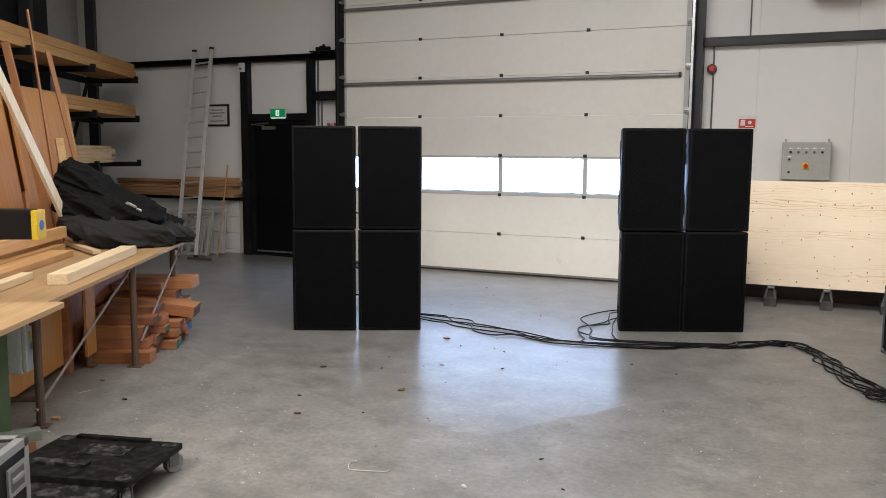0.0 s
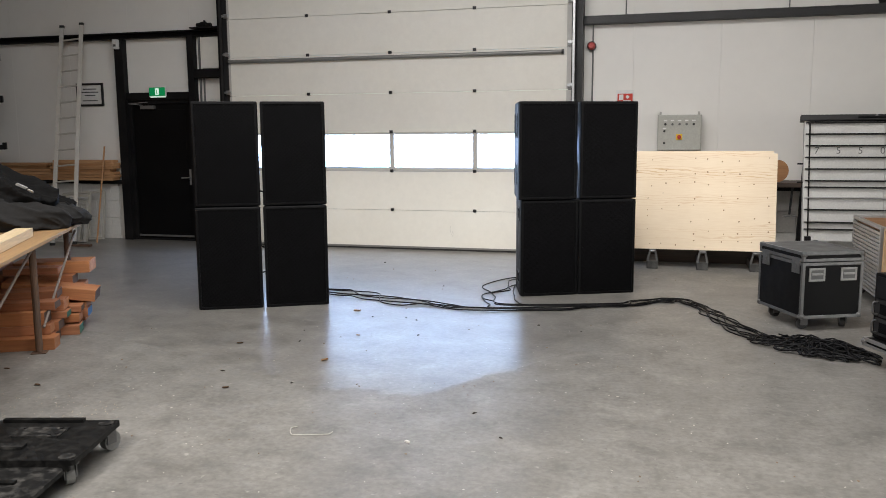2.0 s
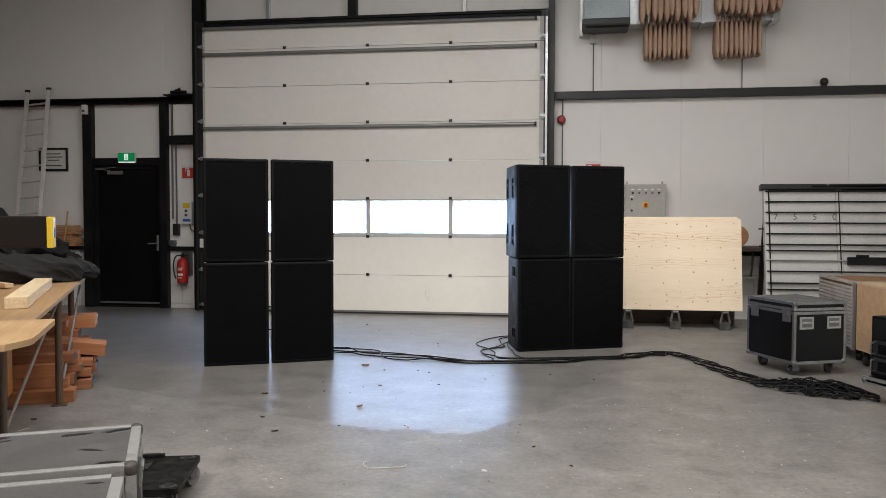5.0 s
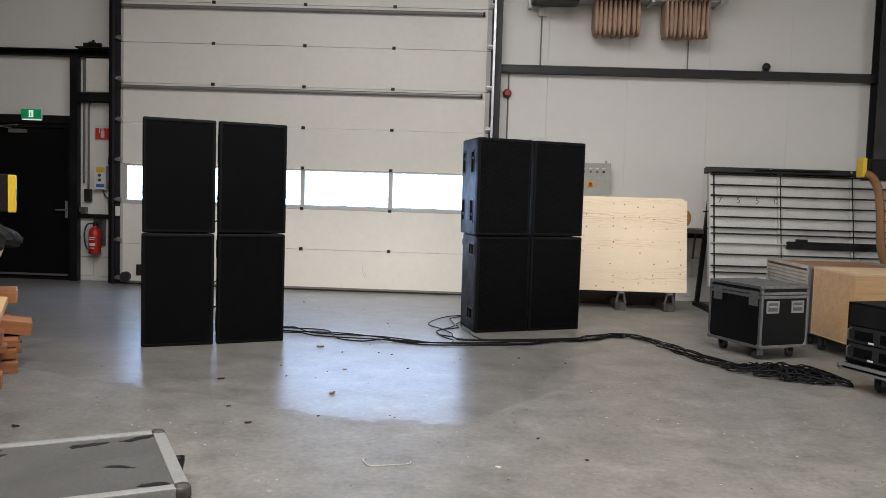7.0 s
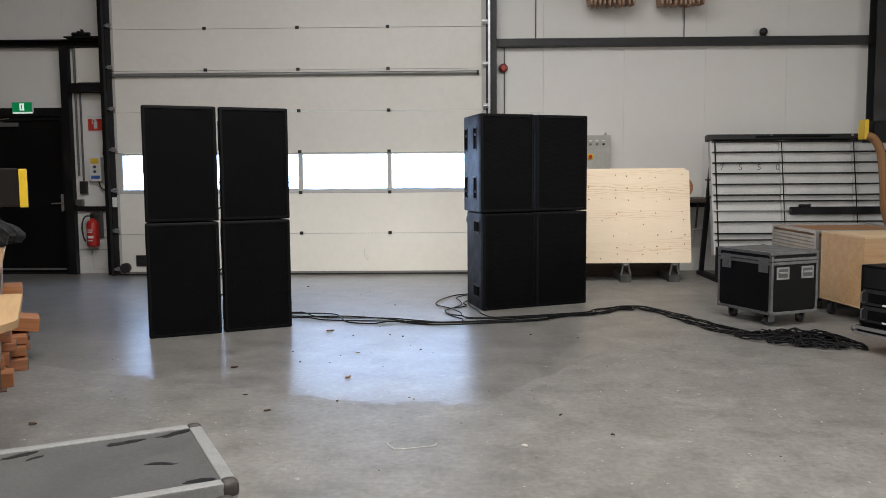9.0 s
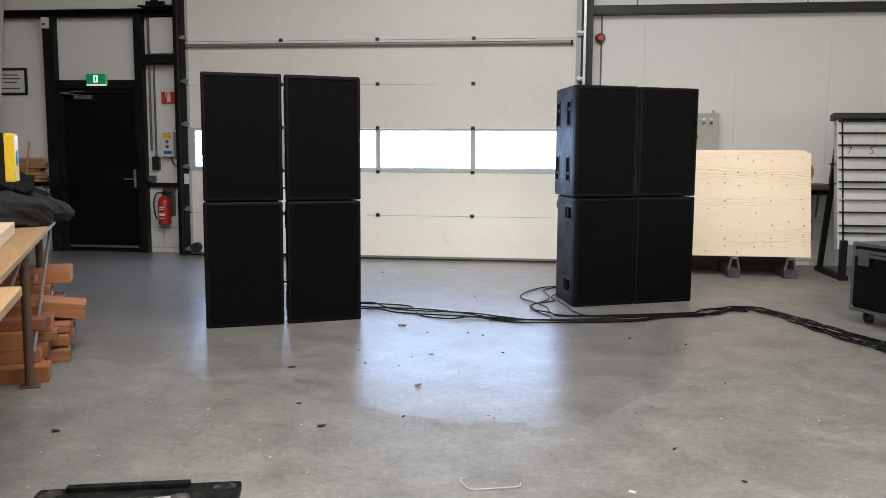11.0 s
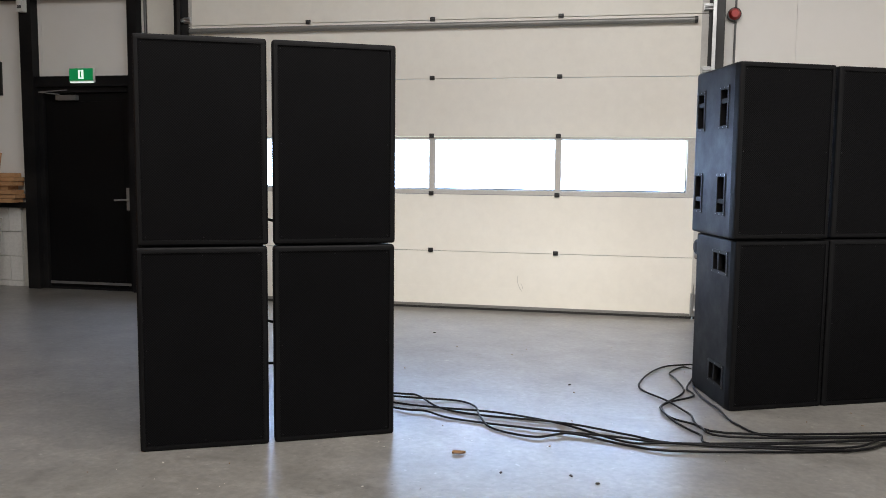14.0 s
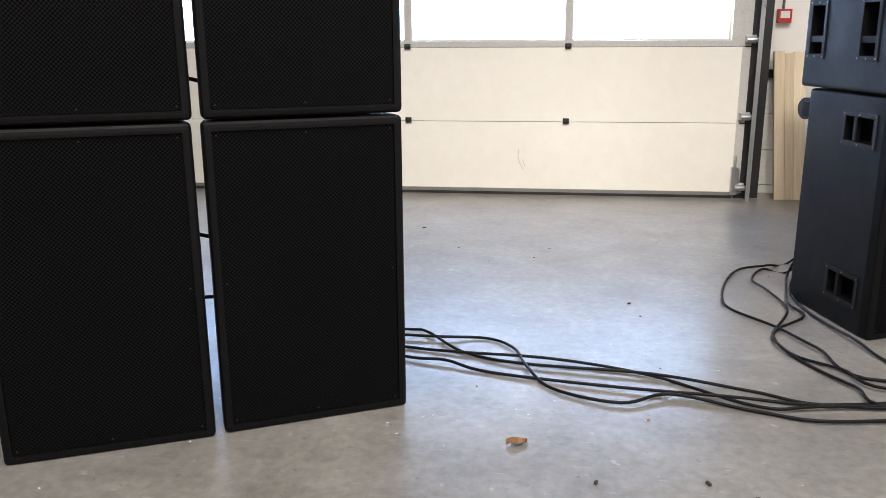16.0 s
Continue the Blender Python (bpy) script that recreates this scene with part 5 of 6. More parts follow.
def amp_rack():
    a = -68.0
    t = thing("amplifier_rack", "black amplifier rack with handles on a case dolly", "amplifier rack", pose(1.14, 5.535, -0.018, 0, 0, a))
    part("cabinet", span(B(), 0, 0.53, 0, 0.5, 0.195, 0.62, 0.006), M["case_black"], t)
    for i, (z0, z1) in enumerate(((0.225, 0.335), (0.345, 0.455))):
        u = part("amplifier", span(B(), 0.03, 0.5, -0.012, 0.0, z0, z1, 0.002), M["black_plastic"], t)
        for x0, x1 in ((0.08, 0.23), (0.29, 0.43)):
            part("vent", span(B(), x0, x1, -0.016, -0.011, z0 + 0.02, z1 - 0.025, 0.001), M["grille"], u)
        for x in (0.055, 0.475):
            bm = B()
            add_tube(bm, smooth_path([(x, -0.01, z0 + 0.015), (x, -0.045, z0 + 0.02), (x, -0.048, (z0 + z1) / 2), (x, -0.045, z1 - 0.02), (x, -0.01, z1 - 0.015)], 4), 0.006, 6)
            part("rack_handle", bm, M["galv_dark"], u)
        part("badge", span(B(), 0.2, 0.245, -0.019, -0.015, z0 + 0.008, z0 + 0.02), M["label_white"], u)
    part("blank_panel", span(B(), 0.03, 0.5, -0.009, 0.0, 0.465, 0.6, 0.002), M["steel_black"], t)
    d = thing("rack_dolly", "black wheeled dolly with aluminium edge under the amplifiers", "dolly", pose(1.12, 5.51, 0, 0, 0, a))
    part("deck", span(B(), 0.0, 0.7, -0.03, 0.58, 0.138, 0.176, 0.004), M["case_black"], d)
    for q in ((-0.01, 0.71, -0.045, -0.03), (-0.01, 0.71, 0.58, 0.595)):
        part("edge", span(B(), *q, 0.162, 0.184, 0.003), M["alu"], d)
        part("edge", span(B(), *q, 0.13, 0.145, 0.003), M["alu"], d)
    for q in ((-0.012, 0.0, -0.03, 0.58), (0.7, 0.712, -0.03, 0.58)):
        part("edge", span(B(), *q, 0.162, 0.184, 0.003), M["alu"], d)
    for x in (0.0, 0.7):
        for y in (-0.03, 0.58):
            bm = B()
            bmesh.ops.create_icosphere(bm, subdivisions=2, radius=0.024, matrix=Matrix.Translation((x, y, 0.158)))
            for f in bm.faces:
                f.smooth = True
            part("ball_corner", bm, M["alu_case"], d)
    for x, y in ((0.2, 0.12), (0.6, 0.12), (0.2, 0.5), (0.6, 0.5)):
        caster(d, x, y, 0.05, 0.139, random.uniform(0, 360))


amp_rack()

t = thing("hose_tool", "yellow machine part with an orange suction hose", "suction hose", pose(2.66, 8.72, 0))
part("hose", add_tube(B(), smooth_path([(0.03, 0.0, 1.62), (0.12, 0.0, 1.58), (0.2, 0.0, 1.42), (0.24, 0.0, 1.1), (0.28, 0.02, 0.8), (0.45, 0.05, 0.4), (0.7, 0.1, 0.05)]), 0.045, 12), M["hose"], t, "orange-brown corrugated hose")
part("saw_head", span(B(), 0.1, 0.5, -0.02, 0.25, 1.55, 1.78, 0.02), M["steel_black"], t)
part("yellow_guard", span(B(), 0.0, 0.045, -0.03, 0.12, 1.58, 1.79, 0.012), M["yellow"], t, "yellow guard")
part("support_post", span(B(), 0.5, 0.6, 0.05, 0.15, 0, 1.8, 0.006), M["steel_black"], t)

# ---- cables ----
CR = random.Random(11)
MAIN = [(-3.199, 7.125), (-2.992, 6.984), (-2.728, 6.811), (-2.502, 6.658), (-2.203, 6.602), (-1.914, 6.537), (-1.586, 6.559), (-1.056, 6.704), (-0.538, 6.951), (-0.238, 7.208), (-0.015, 7.298),
        (0.136, 7.055), (0.209, 6.767), (0.349, 6.305), (0.508, 6.043), (0.690, 5.904), (0.928, 5.751), (1.106, 5.611)]


def cable(pts, r, label="black rubber loudspeaker cable lying on the floor"):
    t = thing("cable", label, "cable", pose(0, 0, 0), "speaker cables")
    part("wire", add_tube(B(), smooth_path(pts, 7), r, 7), M["cable"], t)
    return t


# four strands that wind out from behind the west stack and run together towards the rack
STRANDS = [
    [(-3.542, 7.111), (-3.159, 7.113), (-3.069, 7.079), (-2.915, 6.910), (-2.697, 6.819), (-2.277, 6.768), (-1.979, 6.683), (-1.731, 6.589)],
    [(-3.524, 7.068), (-3.051, 7.037), (-2.849, 7.060), (-2.742, 6.963), (-2.689, 6.789), (-2.604, 6.632), (-2.396, 6.540), (-2.233, 6.613), (-1.984, 6.530), (-1.735, 6.487)],
    [(-3.504, 7.027), (-3.125, 6.939), (-2.915, 6.900), (-2.606, 6.865), (-2.287, 6.778), (-1.983, 6.560), (-1.761, 6.580)],
    [(-3.486, 6.986), (-3.109, 6.837), (-2.970, 6.811), (-2.821, 6.744), (-2.452, 6.665), (-2.061, 6.615), (-1.730, 6.609)],
]
# loops that rise to the back of the other stack
LOOPS = [
    [(-1.279, 8.015, 0.35), (-1.430, 8.260, 0.02), (-1.564, 8.175), (-1.706, 8.120), (-1.814, 7.900), (-1.885, 7.620), (-1.869, 7.498), (-1.747, 7.290), (-1.663, 7.072), (-1.523, 6.810)],
    [(-1.301, 7.968, 0.4), (-1.478, 8.070, 0.03), (-1.595, 8.136), (-1.692, 7.937), (-1.668, 7.763), (-1.647, 7.518), (-1.778, 7.220), (-1.793, 7.099), (-1.739, 6.934), (-1.645, 6.747), (-1.529, 6.607)],
    [(-1.382, 7.921, 0.35), (-1.499, 8.029, 0.05), (-1.577, 7.799), (-1.626, 7.569), (-1.601, 7.445), (-1.747, 7.269), (-1.792, 7.140), (-1.756, 7.006), (-1.640, 6.889), (-1.485, 6.727)],
    [(-1.422, 7.922, 0.3), (-1.546, 7.828, 0.05), (-1.582, 7.678), (-1.569, 7.494), (-1.535, 7.308), (-1.500, 7.165), (-1.447, 6.960), (-1.272, 6.796)],
]


def ground_run(start, first, off, width):
    """The shared way to the rack, each strand wandering across the bundle."""
    pts, o = [], off
    for i in range(first, len(MAIN)):
        x, y = MAIN[i]
        for k in (0.0, 0.5):
            if k and i + 1 == len(MAIN):
                break
            nx, ny = MAIN[min(i + 1, len(MAIN) - 1)]
            o = max(-1, min(1, o + CR.uniform(-0.75, 0.75)))
            w = width * (1.5 if i < 10 else 1.0 if i < 12 else 1.7)
            px, py = x + (nx - x) * k, y + (ny - y) * k
            d = Vector((nx - x, ny - y)).normalized() if i + 1 < len(MAIN) else Vector((0.8, -0.6))
            pts.append((px - d.y * o * w, py + d.x * o * w, 0.007 + CR.uniform(0, 0.014)))
    return start + pts


for c, st in enumerate(STRANDS):
    start = [(x, y, 0.007 + 0.004 * ((c + i) % 3)) for i, (x, y) in enumerate(st)]
    cable(ground_run(start, 7, -0.6 + 0.4 * c, 0.06), 0.0055, "black cable winding along the floor between the stacks")
for c, lp in enumerate(LOOPS):
    start = [q if len(q) == 3 else (*q, 0.008 + 0.004 * ((c + i) % 3)) for i, q in enumerate(lp)]
    cable(ground_run(start, 8, 0.5 - 0.3 * c, 0.06), 0.0055, "black cable looping up behind the speaker stack")
# loose heap beside the amplifier rack: long wandering lengths with tight turns
for c in range(18):
    u, v, a, turn = CR.uniform(-0.4, 0.1), CR.uniform(-0.1, 0.1), CR.uniform(-0.5, 0.5), 0.0
    pts = []
    for i in range(CR.randint(16, 30)):
        turn = 0.55 * turn + CR.uniform(-0.75, 0.75)
        a += turn
        pull = Vector((0.08 - u, -v))
        if (u / 0.46) ** 2 + (v / 0.2) ** 2 > 1:
            want = math.atan2(pull.y, pull.x)
            a += 0.75 * math.atan2(math.sin(want - a), math.cos(want - a))
        u, v = u + 0.075 * math.cos(a), v + 0.05 * math.sin(a)
        h = max(0.0, 1 - (u / 0.5) ** 2 - (v / 0.26) ** 2)
        pts.append((0.83 + 0.82 * u + 0.5 * v, 5.8 - 0.5 * u + 0.82 * v, 0.008 + h * (0.003 * c + CR.uniform(0, 0.045))))
    cable(pts, CR.uniform(0.005, 0.0065), "black cable heaped loosely beside the amplifier rack")
# short link cables between the two columns of the west stack
for z, dz in ((0.5, -0.06), (0.21, 0.005), (1.02, -0.05)):
    c, s = math.cos(radians(26.2)), math.sin(radians(26.2))
    o = Vector((-3.556, 6.235, 0))
    at = lambda u, v, zz: (o.x + c * u - s * v, o.y + s * u + c * v, zz)
    cable([at(-0.22, 0.62, z + 0.1), at(-0.1, 0.64, z), at(0.02, 0.63, z + dz), at(0.12, 0.64, z + dz), at(0.22, 0.62, z + 0.1)], 0.007, "black link cable between two speaker columns")

# ---- debris on the floor ----
def leaf(x, y, rz, s, mat="leaf"):
    t = thing("dry_leaf", "small dry curled brown leaf on the floor", "leaf", pose(x, y, 0.001, 0, 0, rz), "dry leaves")
    bm = B()
    rows = []
    for i in range(6):
        u = i / 5
        w = 0.35 * math.sin(math.pi * min(u * 0.9 + 0.08, 1))
        rows.append([bm.verts.new(((u - 0.5) * s, k * w * s, s * (0.16 * abs(k) + 0.22 * (u - 0.5) ** 2 + 0.02 * math.sin(5 * u + k)))) for k in (-1, -0.5, 0, 0.5, 1)])
    for a, b in zip(rows, rows[1:]):
        for j in range(4):
            bm.faces.new((a[j], a[j + 1], b[j + 1], b[j]))
    bmesh.ops.solidify(bm, geom=bm.faces[:], thickness=0.001)
    part("blade", bm, M[mat], t)


for x, y, rz, s, mat in ((-2.703, 6.262, 20, 0.06, "leaf"), (-2.36, 4.755, 60, 0.055, "leaf"), (-2.385, 5.456, 10, 0.032, "leaf"), (-3.142, 5.033, 30, 0.046, "leaf_dark"), (-3.846, 3.821, 0, 0.042, "leaf_dark"), (-4.304, 4.073, 15, 0.036, "leaf_dark"), (-2.7, 4.05, 40, 0.04, "leaf_dark")):
    leaf(x, y, rz, s, mat)
# small dark crumbs that lie singly on the concrete
for k, (x, y) in enumerate(((-2.105, 6.04), (-1.946, 5.562), (-2.742, 5.188), (-0.77, 5.95), (-1.115, 6.09), (-1.148, 3.965), (-2.85, 5.504), (-0.938, 3.64), (-2.9, 4.368), (-2.495, 6.075), (-2.213, 6.102), (-3.346, 8.85), (-2.28, 7.543), (-2.353, 4.235))):
    t = thing("crumb", "small dark crumb of dirt on the floor", "crumb", pose(x, y, 0, 0, 0, 47 * k), "floor crumbs")
    bm = B()
    bmesh.ops.create_icosphere(bm, subdivisions=2, radius=0.5, matrix=Matrix.Translation((0, 0, 0.0045)) @ Matrix.Diagonal((0.02 + 0.008 * (k % 3), 0.01, 0.008, 1)))
    for w in bm.verts:
        w.co.xy += Vector((noise.noise(w.co * 90), noise.noise(w.co * 70))) * 0.004
    part("lump", bm, M["crumb_dark"], t)
t = thing("plaster_chip", "small pale chip of plaster on the floor", "chip", pose(-1.375, 3.478, 0, 0, 0, -30))
part("chip", span(B(), -0.014, 0.014, -0.008, 0.008, 0, 0.009, 0.004), M["flecks"], t)
t = thing("wood_splinter", "thin pale splinter of wood on the floor", "splinter", pose(-4.197, 3.83, 0, 0, 0, 70))
part("splinter", add_beam(B(), (-0.045, 0, 0.004), (0.045, 0.006, 0.005), 0.006, 0.005, 0.002), M["white_plank"], t)
t = thing("wood_chip", "small orange wood chip on the floor", "wood chip", pose(-3.91, 3.36, 0.0, 0, 0, 25))
part("chip", span(B(), -0.026, 0.024, -0.018, 0.018, 0, 0.018, 0.009), M["chip"], t)
t = thing("bent_wire", "thin white bent wire lying on the floor", "wire", pose(0, 0, 0))
part("wire", add_tube(B(), smooth_path([(-1.99, 3.535, 0.006), (-2.012, 3.512, 0.006), (-2.0, 3.47, 0.006), (-1.975, 3.43, 0.006), (-1.95, 3.423, 0.006), (-1.85, 3.452, 0.006), (-1.8, 3.468, 0.006), (-1.786, 3.48, 0.006), (-1.785, 3.51, 0.006)], 3), 0.0027, 6), M["frame_pale"], t)
bm = B()
DR = random.Random(5)
for k in range(110):
    x, y = DR.uniform(-4.2, 1.2), DR.uniform(2.2, 8.8)
    s = DR.uniform(0.004, 0.013)
    m = pose(x, y, 0.0025, DR.uniform(-8, 8), 0, DR.uniform(0, 180))
    add_box(bm, (0, 0, 0), (s, s * DR.uniform(0.15, 0.6), 0.004), 0, m)
tagged(part("floor_crumbs", bm, M["crumbs"]), "scattered wood chips and crumbs on the concrete", "debris", "", "stuff")
bm = B()
for k in range(170):
    x, y = DR.gauss(-3.4, 0.22), DR.gauss(3.35, 0.22)
    s = DR.uniform(0.002, 0.006)
    add_box(bm, (0, 0, 0), (s, s * DR.uniform(0.2, 0.6), 0.004), 0, pose(x, y, 0.0025, 0, 0, DR.uniform(0, 180)))
tagged(part("sawdust_chips", bm, M["chips_pale"]), "pale sawdust and shavings by the workbench", "debris", "", "stuff")

bm = B()
for k in range(260):
    x, y = DR.uniform(-4.4, 1.6), DR.uniform(2.0, 7.0)
    s = DR.uniform(0.003, 0.011)
    add_box(bm, (0, 0, 0), (s, s * DR.uniform(0.3, 0.8), 0.0016), 0, pose(x, y, 0.0014, 0, 0, DR.uniform(0, 180)))
tagged(part("plaster_flecks", bm, M["flecks"]), "tiny pale flecks of plaster and dust on the concrete", "debris", "", "stuff")

# ---- west side: local frame with x into the hall and y along the slanting wall ----
TM = Matrix.Translation((-3.977, 3.831, 0)) @ pose(0, 0, 0, 0, 0, math.degrees(LEFT))


def timber_rack():
    t = thing("cantilever_rack", "dark steel cantilever rack for timber", "timber rack", TM)
    for z in (0.74, 1.37, 2.03, 2.61):
        part("back_beam", span(B(), -2.74, -2.7, 1.9, 8.2, z - 0.07, z + 0.02, 0.004), M["steel_black"], t)
    for y in (2.0, 3.9, 5.8, 8.12):
        part("upright", span(B(), -2.88, -2.741, y - 0.06, y + 0.06, 0, 4.6, 0.006), M["steel_dark"], t)
    for y in (2.0, 3.9, 5.8, 7.62):
        for z in (0.74, 1.37, 2.03, 2.61):
            bm = B()
            add_beam(bm, (-2.7, y, z - 0.03), (-1.99, y, z - 0.02), 0.06, 0.07, 0.005)
            span(bm, -2.03, -1.98, y - 0.03, y + 0.03, z - 0.05, z + 0.045, 0.005)
            part("arm", bm, M["steel_black"], t)
    part("brace", add_beam(B(), (-2.85, 6.2, 0.3), (-2.85, 8.0, 2.6), 0.05, 0.02), M["steel_dark"], t)
    # timber packs that lie on the arms
    R2 = random.Random(3)
    for z, y1, rows, h, n, mat in ((2.63, 7.75, 2, 0.104, 4, "pine_rack"), (2.05, 7.72, 3, 0.058, 5, "pine_rack"), (1.39, 6.75, 6, 0.038, 5, "pine_rack2"), (0.76, 6.9, 3, 0.05, 5, "pine_rack2")):
        p = thing("timber_pack", "stack of long sawn pine boards on the rack arms", "timber", TM, "timber packs")
        for r in range(rows):
            for k in range(n):
                y_end = y1 - R2.uniform(0, 0.3 if rows > 3 else 0.12)
                x0 = -2.66 + k * 0.62 / n
                bm = B()
                span(bm, x0 + 0.002, x0 + 0.62 / n - 0.002, y_end - R2.uniform(5.2, 5.6), y_end, z + r * h, z + r * h + h - 0.003, 0.002)
                part("plank", bm, M[mat], p)


timber_rack()
# added black sheets, standing in for the deep shade behind the rack
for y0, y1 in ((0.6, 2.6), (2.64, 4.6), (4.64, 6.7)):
    t = thing("dark_panel", "tall black sheet added for the dark void behind the timber rack", "panel", TM, "dark panels")
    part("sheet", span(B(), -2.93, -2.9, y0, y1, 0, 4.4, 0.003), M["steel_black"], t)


def lean(name, label, category, a, b, w, h, mat, roll=0):
    t = thing(name, label, category, TM, "leaning timber")
    part("board", add_beam(B(), a, b, w, h, 0.003, roll), M[mat], t)
    return t


# upright sheets behind the bench
for i, (y0, y1, x, z1, mat) in enumerate(((-0.6, 1.9, -1.46, 2.11, "ply_orange"), (1.92, 3.22, -1.42, 2.09, "ply_orange"), (0.9, 3.05, -1.5, 2.02, "ply_orange"))):
    t = thing("plywood_board", "tall orange-brown plywood sheet standing against the rack", "plywood", TM @ Matrix.Translation((x + 0.32, 0, 0)) @ pose(0, 0, 0, 0, -8.5, 0), "upright sheets")
    part("sheet", span(B(), 0, 0.018, y0, y1, 0, z1 / math.cos(radians(8.5)), 0.002), M[mat], t)
lean("pale_plank", "long white planed plank leaning behind the bench", "plank", (-0.800, 1.717, 0.785), (-0.990, 0.637, 2.370), 0.03, 0.078, "white_plank", 0)
lean("brown_plank", "brown board leaning against the rack", "plank", (-0.930, 1.609, 0.785), (-1.256, 1.643, 2.413), 0.02, 0.062, "brown_board")
lean("brown_batten", "thin brown batten leaning against the rack", "batten", (-0.930, 1.791, 0.785), (-1.241, 2.049, 2.729), 0.014, 0.026, "brown_board")
lean("brown_board", "brown board leaning against the rack", "plank", (-0.956, 2.584, 0.785), (-1.202, 2.329, 2.424), 0.018, 0.042, "brown_board")
lean("offcut", "short pale offcut board standing behind the bench", "offcut", (-1.000, 2.254, 0.785), (-1.088, 2.190, 1.663), 0.04, 0.065, "pine_rack2")
for k in range(9):
    y, hh = 0.3 + 0.25 * k + DR.uniform(-0.08, 0.08), DR.uniform(1.0, 1.35)
    lean("offcut", "short brown offcut standing behind the bench", "offcut", (-1.02, y, 0.0), (-1.12 - DR.uniform(0, 0.1), y + DR.uniform(-0.3, 0.25), hh), 0.025, DR.uniform(0.03, 0.08), DR.choice(["brown_board", "hardwood", "hard_pine"]))


def workbench():
    t = thing("workbench", "long plywood workbench on rusty pipe trestles", "workbench", TM)
    part("bench_top", span(B(), -1.02, 0.0, -0.9, 2.12, 0.755, 0.78, 0.003), M["bench_ply"], t)
    for y in (-0.565, 0.75, 2.0):
        for x in ((-0.2, -0.55) if y < 0 else (-0.065, -0.4) if y < 1 else (-0.1, -0.9)):
            bm = B()
            add_rod(bm, (x, y, 0.01), (x, y, 0.755), 0.024, 14)
            lg = part("leg", bm, M["rust"], t)
            part("foot_plate", span(B(), x - 0.05, x + 0.05, y - 0.04, y + 0.04, 0, 0.008, 0.002), M["rust"], lg)
        part("cross_rail", add_rod(B(), (-0.9, y, 0.72), (-0.05, y, 0.72), 0.018, 10), M["rust"], t)
    part("brace", add_rod(B(), (-0.055, 0.72, 0.74), (-0.21, -0.6, 0.1), 0.0095, 10), M["rust_pale"], t)
    part("brace", add_rod(B(), (-0.03, 2.0, 0.72), (-0.05, 0.85, 0.16), 0.0095, 10), M["rust_pale"], t)
    part("brace", add_rod(B(), (-0.4, 0.75, 0.7), (-0.55, -0.5, 0.35), 0.013, 10), M["rust"], t)
    part("brace", add_rod(B(), (-0.2, -0.565, 0.16), (-0.55, -0.565, 0.16), 0.016, 10), M["rust"], t)


workbench()
t = thing("storage_box", "orange-brown plywood panels stored under the workbench", "plywood box", TM)
part("front_panel", span(B(), -0.52, -0.5, -0.58, 0.62, 0.07, 0.72, 0.002), M["ply_orange"], t)
part("side_panel", span(B(), -0.98, -0.52, 0.6, 0.62, 0.07, 0.72, 0.002), M["ply_orange"], t)
part("edge_board", span(B(), -0.5, -0.46, 0.56, 0.64, 0.0, 0.73, 0.003), M["hardwood"], t)
part("back_panel", span(B(), -0.56, -0.54, 0.66, 2.08, 0.0, 0.72, 0.002), M["hardwood"], t)
part("upright_panel", span(B(), -0.38, -0.36, 0.64, 0.82, 0.1, 0.72, 0.002), M["ply_orange"], t)
part("top_panel", span(B(), -0.98, -0.5, -0.58, 0.62, 0.72, 0.74, 0.002), M["ply_orange"], t)
part("skid", span(B(), -0.98, -0.6, -0.55, 0.6, 0.0, 0.07, 0.002), M["hardwood"], t)


def on_bench(name, label, boxes, mat, rz=0.0, off=(0, 0)):
    for q in boxes:
        t = thing(name, label, "timber", TM @ pose((q[0] + q[1]) / 2, (q[2] + q[3]) / 2, q[4], 0, 0, rz), "timber on the bench")
        part("beam", span(B(), -(q[1] - q[0]) / 2, (q[1] - q[0]) / 2, -(q[3] - q[2]) / 2, (q[3] - q[2]) / 2, 0, q[5] - q[4], 0.003), M[mat], t)


on_bench("pale_beam", "pale planed pine beam lying on the workbench", [(-0.235, -0.12, -0.35, 1.12, 0.782, 0.845)], "pine_bench", 1.5)
on_bench("pale_batten", "pale pine batten lying across the workbench", [(-0.66, -0.6, 0.95, 1.75, 0.79, 0.82)], "pine_bench", 35)
on_bench("pale_offcut", "short pale pine offcut on the workbench", [(-0.45, -0.38, -0.62, -0.12, 0.782, 0.825)], "pine_bench", 2)
on_bench("bench_plank", "orange pine plank stacked on the workbench", [(-0.72, -0.55, -0.8, 1.0, 0.782, 0.825), (-0.98, -0.72, -0.8, 1.3, 0.782, 0.84), (-0.95, -0.78, -0.75, 1.35, 0.841, 0.875)], "pine_orange", 0.8)
on_bench("notched_plank", "orange pine board on edge with cut notches", [(-0.8, -0.755, -0.8, 1.42, 0.876, 0.965)], "pine_orange", 0.5)
on_bench("notched_plank", "orange pine board on edge with cut notches", [(-0.99, -0.95, -0.8, 1.38, 0.876, 0.985)], "pine_orange", -0.5)


